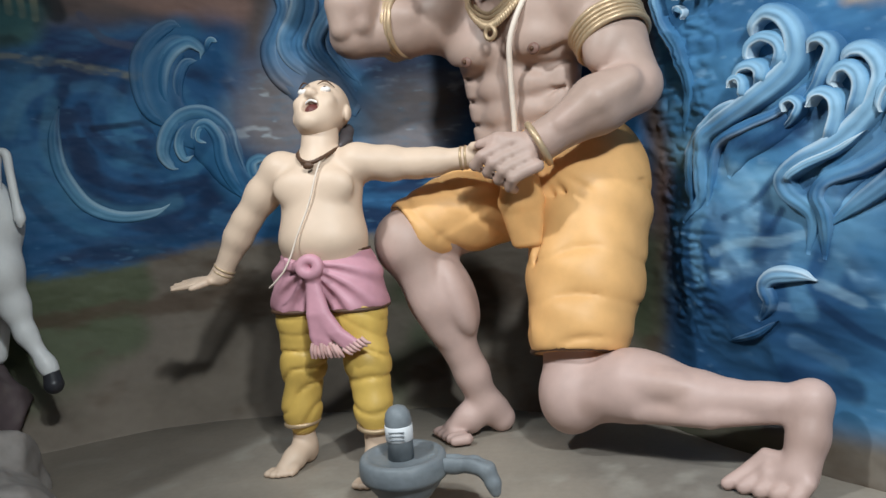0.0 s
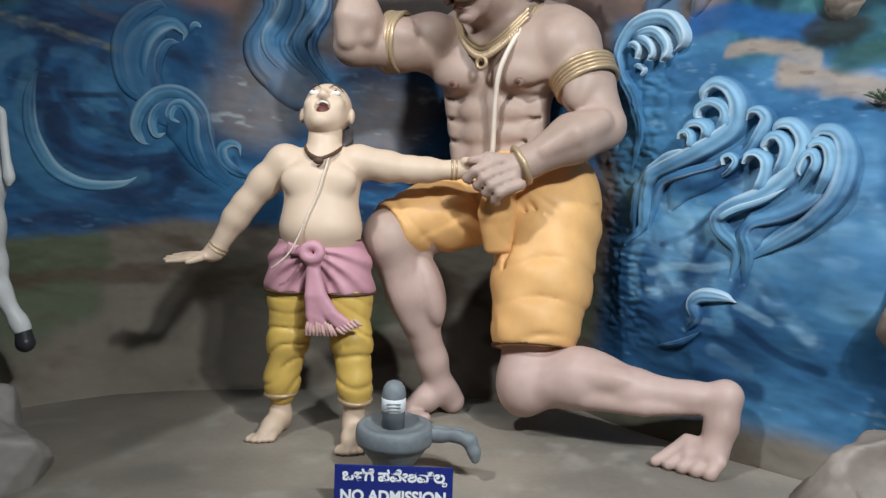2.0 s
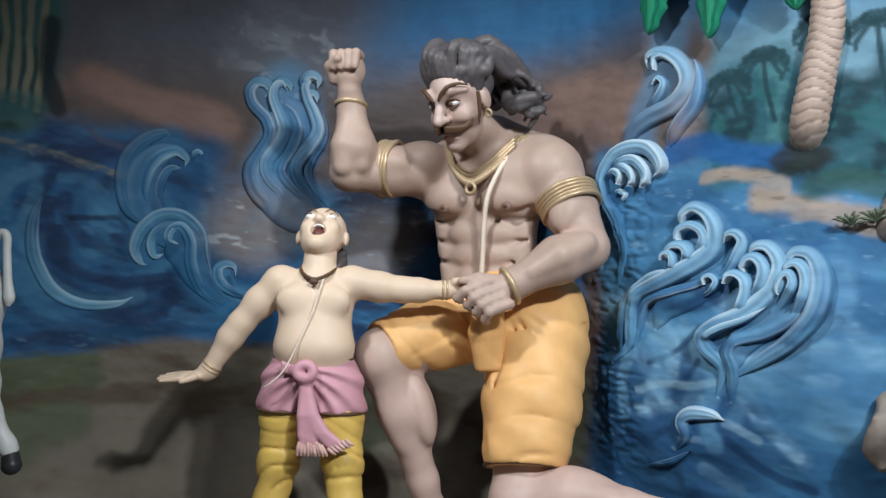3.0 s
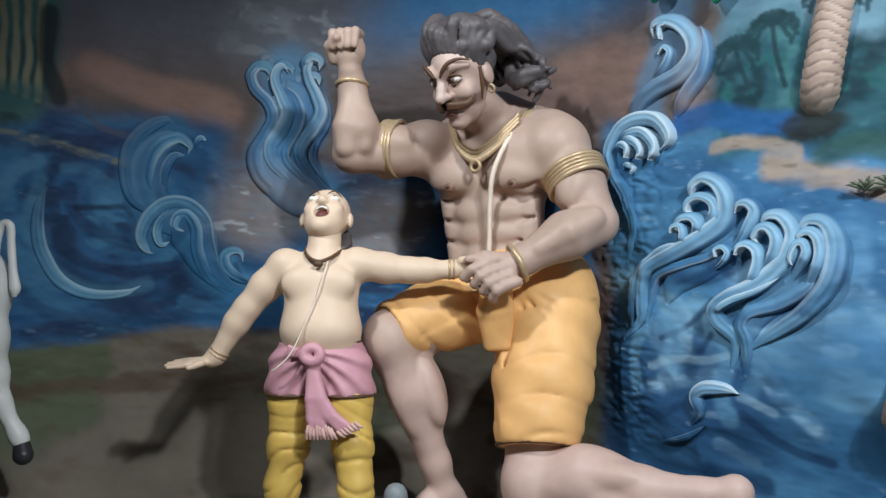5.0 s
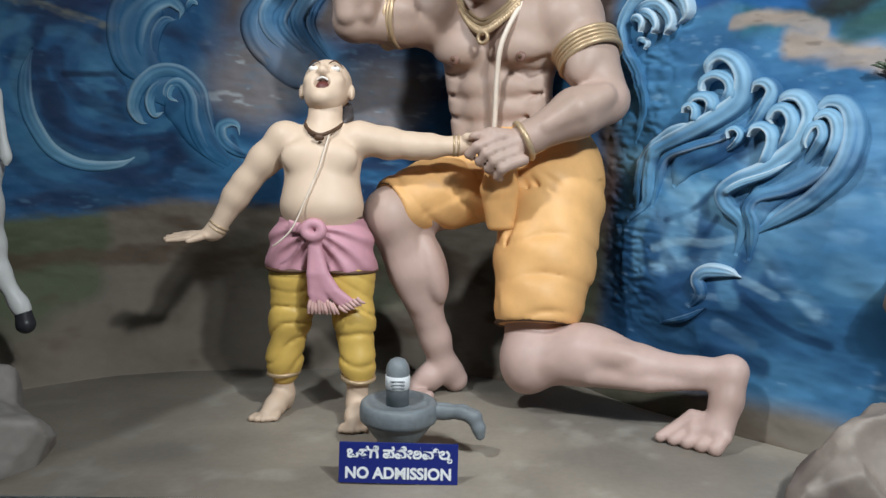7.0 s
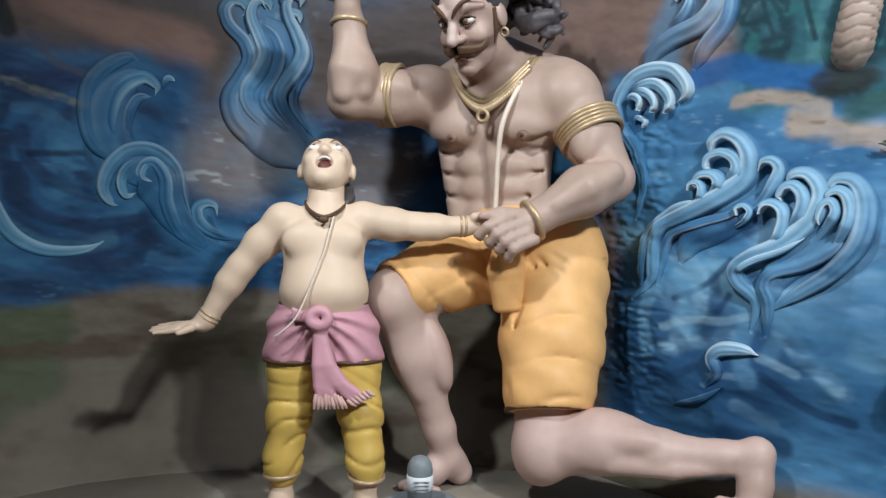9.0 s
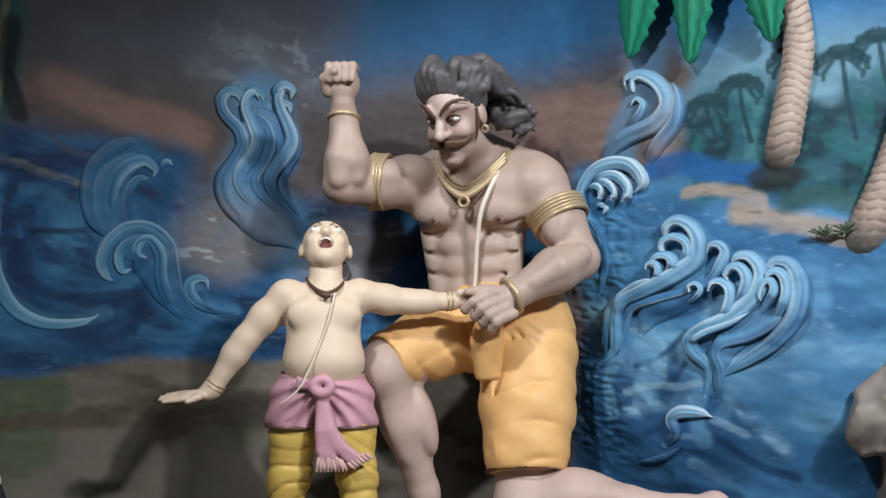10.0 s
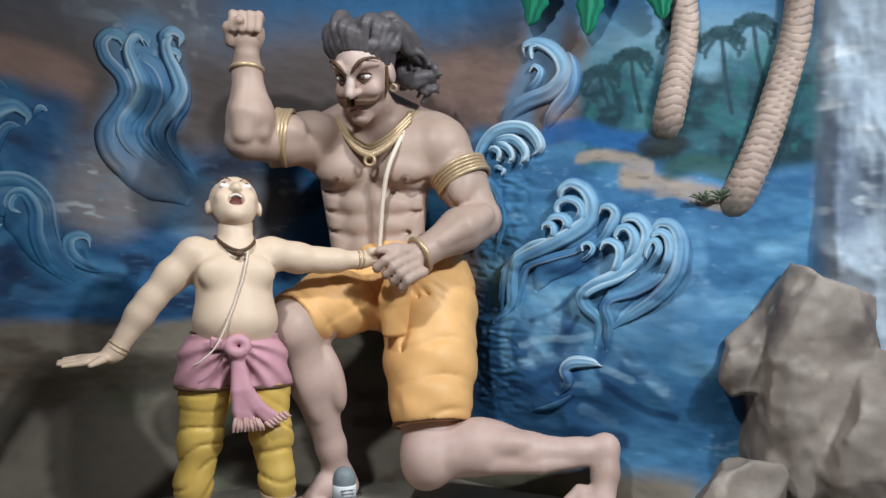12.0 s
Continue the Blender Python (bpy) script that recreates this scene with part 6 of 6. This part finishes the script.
boulder("boulder", [((-1.50, 2.10, 0.42), (0.14, 0.12, 0.17), (0, 20, 0)), ((-1.66, 2.36, 0.18), (0.20, 0.22, 0.26), (0, 0, 0))],
        (-2.0, 1.85, -0.03), (-1.25, 2.7, 0.72), (srgb(84, 72, 74), srgb(62, 54, 58), srgb(104, 94, 92)), "dark purple-brown moulded boulder behind the grey one", 19)


# ---- white cow ----
def cow():
    W = Sculpture()
    cl = Clay((-2.3, 2.05, 0.15), (-1.2, 2.62, 1.05), 0.009)
    cl.lump((-1.75, 2.36, 0.74), (0.36, 0.13, 0.17), None, 0.03)
    cl.lump((-1.50, 2.345, 0.74), (0.15, 0.125, 0.155), None, 0.04)
    cl.chain([(-1.45, 2.31, 0.70), (-1.415, 2.31, 0.60), (-1.39, 2.335, 0.49), (-1.365, 2.34, 0.40), (-1.315, 2.345, 0.305), (-1.305, 2.345, 0.285)], [0.10, 0.075, 0.042, 0.027, 0.022, 0.024], 0.03)
    cl.chain([(-1.53, 2.42, 0.66), (-1.52, 2.43, 0.50), (-1.55, 2.43, 0.32)], [0.08, 0.045, 0.03], 0.03)
    cl.chain([(-1.98, 2.34, 0.62), (-2.02, 2.33, 0.45), (-2.04, 2.33, 0.28)], [0.07, 0.04, 0.03], 0.03)
    cl.limb((-2.02, 2.36, 0.80), (-2.15, 2.36, 0.92), 0.10, 0.085, 0.04)
    W.clay(cl, COWHIDE)
    W.tube([(-1.40, 2.34, 0.80), (-1.392, 2.34, 0.88), (-1.375, 2.34, 0.935), (-1.350, 2.34, 0.935), (-1.345, 2.34, 0.88), (-1.335, 2.335, 0.80), (-1.325, 2.33, 0.745), (-1.327, 2.33, 0.72)], [0.018, 0.015, 0.013, 0.013, 0.012, 0.012, 0.017, 0.006], COWHIDE, 10, n=40)
    cl = Clay((-1.42, 2.25, 0.2), (-1.2, 2.45, 0.34), 0.005)
    cl.limb((-1.302, 2.345, 0.275), (-1.292, 2.335, 0.245), 0.024, 0.029, 0.01)
    W.clay(cl, HOOF)
    ob = W.build("cow_statue")
    tagged(ob, "painted statue of a white cow seen from behind", "statue")


cow()


# ---- coconut palms in relief ----
def palm(path, radius, fronds, label):
    base = wall_point(path[0][0], path[0][1], 0.0)
    root = empty("palm_tree", base)
    tagged(root, label, "palm tree", "palms on the backdrop")
    n = 150
    P = spline(path, n)
    relief = wall_relief(P[:, 0], P[:, 1])
    C = wall_point(P[:, 0], P[:, 1], 0.014 + np.mean(relief) - 0.14 * np.exp(-np.linspace(0, 1, n) * 24))
    T = np.gradient(C, axis=0)
    T /= np.linalg.norm(T, axis=1)[:, None]
    A = np.cross(T, (0.3, 0.9, 0.0))
    A /= np.linalg.norm(A, axis=1)[:, None]
    B = np.cross(T, A)
    u = np.linspace(0, 1, n)
    length = np.cumsum(np.r_[0, np.linalg.norm(np.diff(C, axis=0), axis=1)])
    sides = 28
    g = np.linspace(0, 2 * np.pi, sides, endpoint=False)
    saw = (length[:, None] / 0.026 + 0.4 * np.sin(2 * g + 9 * u[:, None])) % 1.0
    r = radius * (1.12 - 0.30 * u[:, None] + 0.08 * np.exp(-u[:, None] * 16)) * (0.93 + 0.075 * saw)
    V = C[:, None] + r[..., None] * (np.cos(g)[None, :, None] * A[:, None] + np.sin(g)[None, :, None] * B[:, None])
    i = (np.arange(n - 1)[:, None] * sides + np.arange(sides)[None]).ravel()
    j = (np.arange(n - 1)[:, None] * sides + (np.arange(sides)[None] + 1) % sides).ravel()
    f = np.stack([i, j, j + sides, i + sides], 1)
    f = [tuple(q) for q in f] + [tuple(range(sides))[::-1], tuple((n - 1) * sides + q for q in range(sides))]
    col = np.broadcast_to(np.array(srgb(172, 150, 138)), (n * sides, 3)).copy()
    col = blend(col, srgb(112, 94, 86), 1 - ramp01(saw.ravel(), 0.05, 0.4))
    col = blend(col, srgb(74, 80, 76), ramp01(np.repeat(-u, sides), -0.12, -0.02))
    mesh_object("trunk", V.reshape(-1, 3) - np.array(base), f, [BARK], paint=col, parent=root)
    for tip, bow, w in fronds:
        leaf(path[-1], tip, bow, w, root, base)
    return root


def leaf(root_sz, tip, bow, width, parent, base):
    """A broad drooping frond with a raised midrib and a notched edge."""
    n, m = 60, 11
    a, b = np.array(root_sz), np.array(tip)
    mid = (a + b) / 2 + np.array(bow)
    P = spline([a, mid, b], n)
    u, v = np.linspace(0, 1, n), np.linspace(-1, 1, m)
    T = np.gradient(P, axis=0)
    T /= np.linalg.norm(T, axis=1)[:, None]
    N = np.stack([-T[:, 1], T[:, 0]], 1)
    w = width * np.sin(math.pi * np.clip(u * 0.93 + 0.07, 0, 1)) ** 0.6
    notch = 1 - 0.22 * ((u * 16) % 1.0)
    W = (w * notch)[:, None] * v[None]
    S, Z = P[:, :1] + N[:, :1] * W, P[:, 1:] + N[:, 1:] * W - 0.25 * np.abs(W)
    O = 0.06 + 0.10 * np.sin(math.pi * u)[:, None] - 0.35 * np.abs(W) + 0.006 * np.cos(v[None] * math.pi * 3) * np.ones_like(W)
    top, low = wall_point(S, Z, O), wall_point(S, Z, O - 0.008)
    V = np.concatenate([top.reshape(-1, 3), low.reshape(-1, 3)])
    i = (np.arange(n - 1)[:, None] * m + np.arange(m - 1)[None]).ravel()
    f = np.stack([i, i + 1, i + m + 1, i + m], 1)
    k = n * m
    g = (f + k)[:, ::-1]
    e = np.arange(n - 1) * m
    s1 = np.stack([e, e + m, e + m + k, e + k], 1)
    s2 = np.stack([e + m - 1, e + m - 1 + k, e + 2 * m - 1 + k, e + 2 * m - 1], 1)
    col = np.broadcast_to(np.array(srgb(28, 120, 92)), (len(V), 3)).copy()
    vv = np.tile(np.broadcast_to(v[None], (n, m)).ravel(), 2)
    col = blend(col, srgb(70, 160, 120), 1 - ramp01(np.abs(vv), 0.0, 0.25))
    col = blend(col, srgb(14, 74, 66), ramp01(np.cos(vv * math.pi * 3), 0.2, 0.9) * 0.6)
    mesh_object("frond", V - np.array(base), np.concatenate([f, g, s1, s2]), [LEAF], paint=col, parent=parent)


palm([(1.375, 1.24), (1.415, 1.44), (1.44, 1.61), (1.425, 1.78), (1.38, 2.05)], 0.048, [((0.91, 1.66), (-0.10, 0.16), 0.105), ((1.12, 1.60), (-0.06, 0.20), 0.095), ((1.37, 1.63), (-0.03, 0.10), 0.085), ((1.62, 1.85), (0.10, 0.22), 0.06), ((1.0, 2.0), (0, 0.22), 0.06)], "grey-brown ringed palm trunk with broad green fronds")
palm([(1.585, 0.965), (1.69, 1.22), (1.77, 1.49), (1.80, 1.67), (1.83, 2.1)], 0.052, [], "pale grey-brown leaning palm trunk with close rings")


def tuft(s, z, seed):
    rng = random.Random(seed)
    base = wall_point(s, z, 0.02)
    root = empty("shore_plant", base)
    tagged(root, "small dark green tuft of painted leaves on the shore", "plant", "shore plants")
    for k in range(9):
        a = math.radians(20 + 140 * k / 8 + rng.uniform(-8, 8))
        q = 0.03 + 0.02 * rng.random()
        S = Sculpture()
        pts = [wall_point(s, z, 0.02), wall_point(s + 0.6 * q * math.cos(a), z + 0.7 * q * math.sin(a), 0.035), wall_point(s + q * math.cos(a), z + 0.85 * q * math.sin(a), 0.03)]
        S.tube(np.array(pts) - np.array(base), [0.002, 0.005, 0.001], LEAF, 6, n=8)
        S.c = [np.broadcast_to(np.array(srgb(84, 92, 76)), c.shape) for c in S.c]
        ob = S.build("blade")
        ob.parent = root


tuft(1.50, 1.02, 1)
tuft(1.56, 1.03, 2)
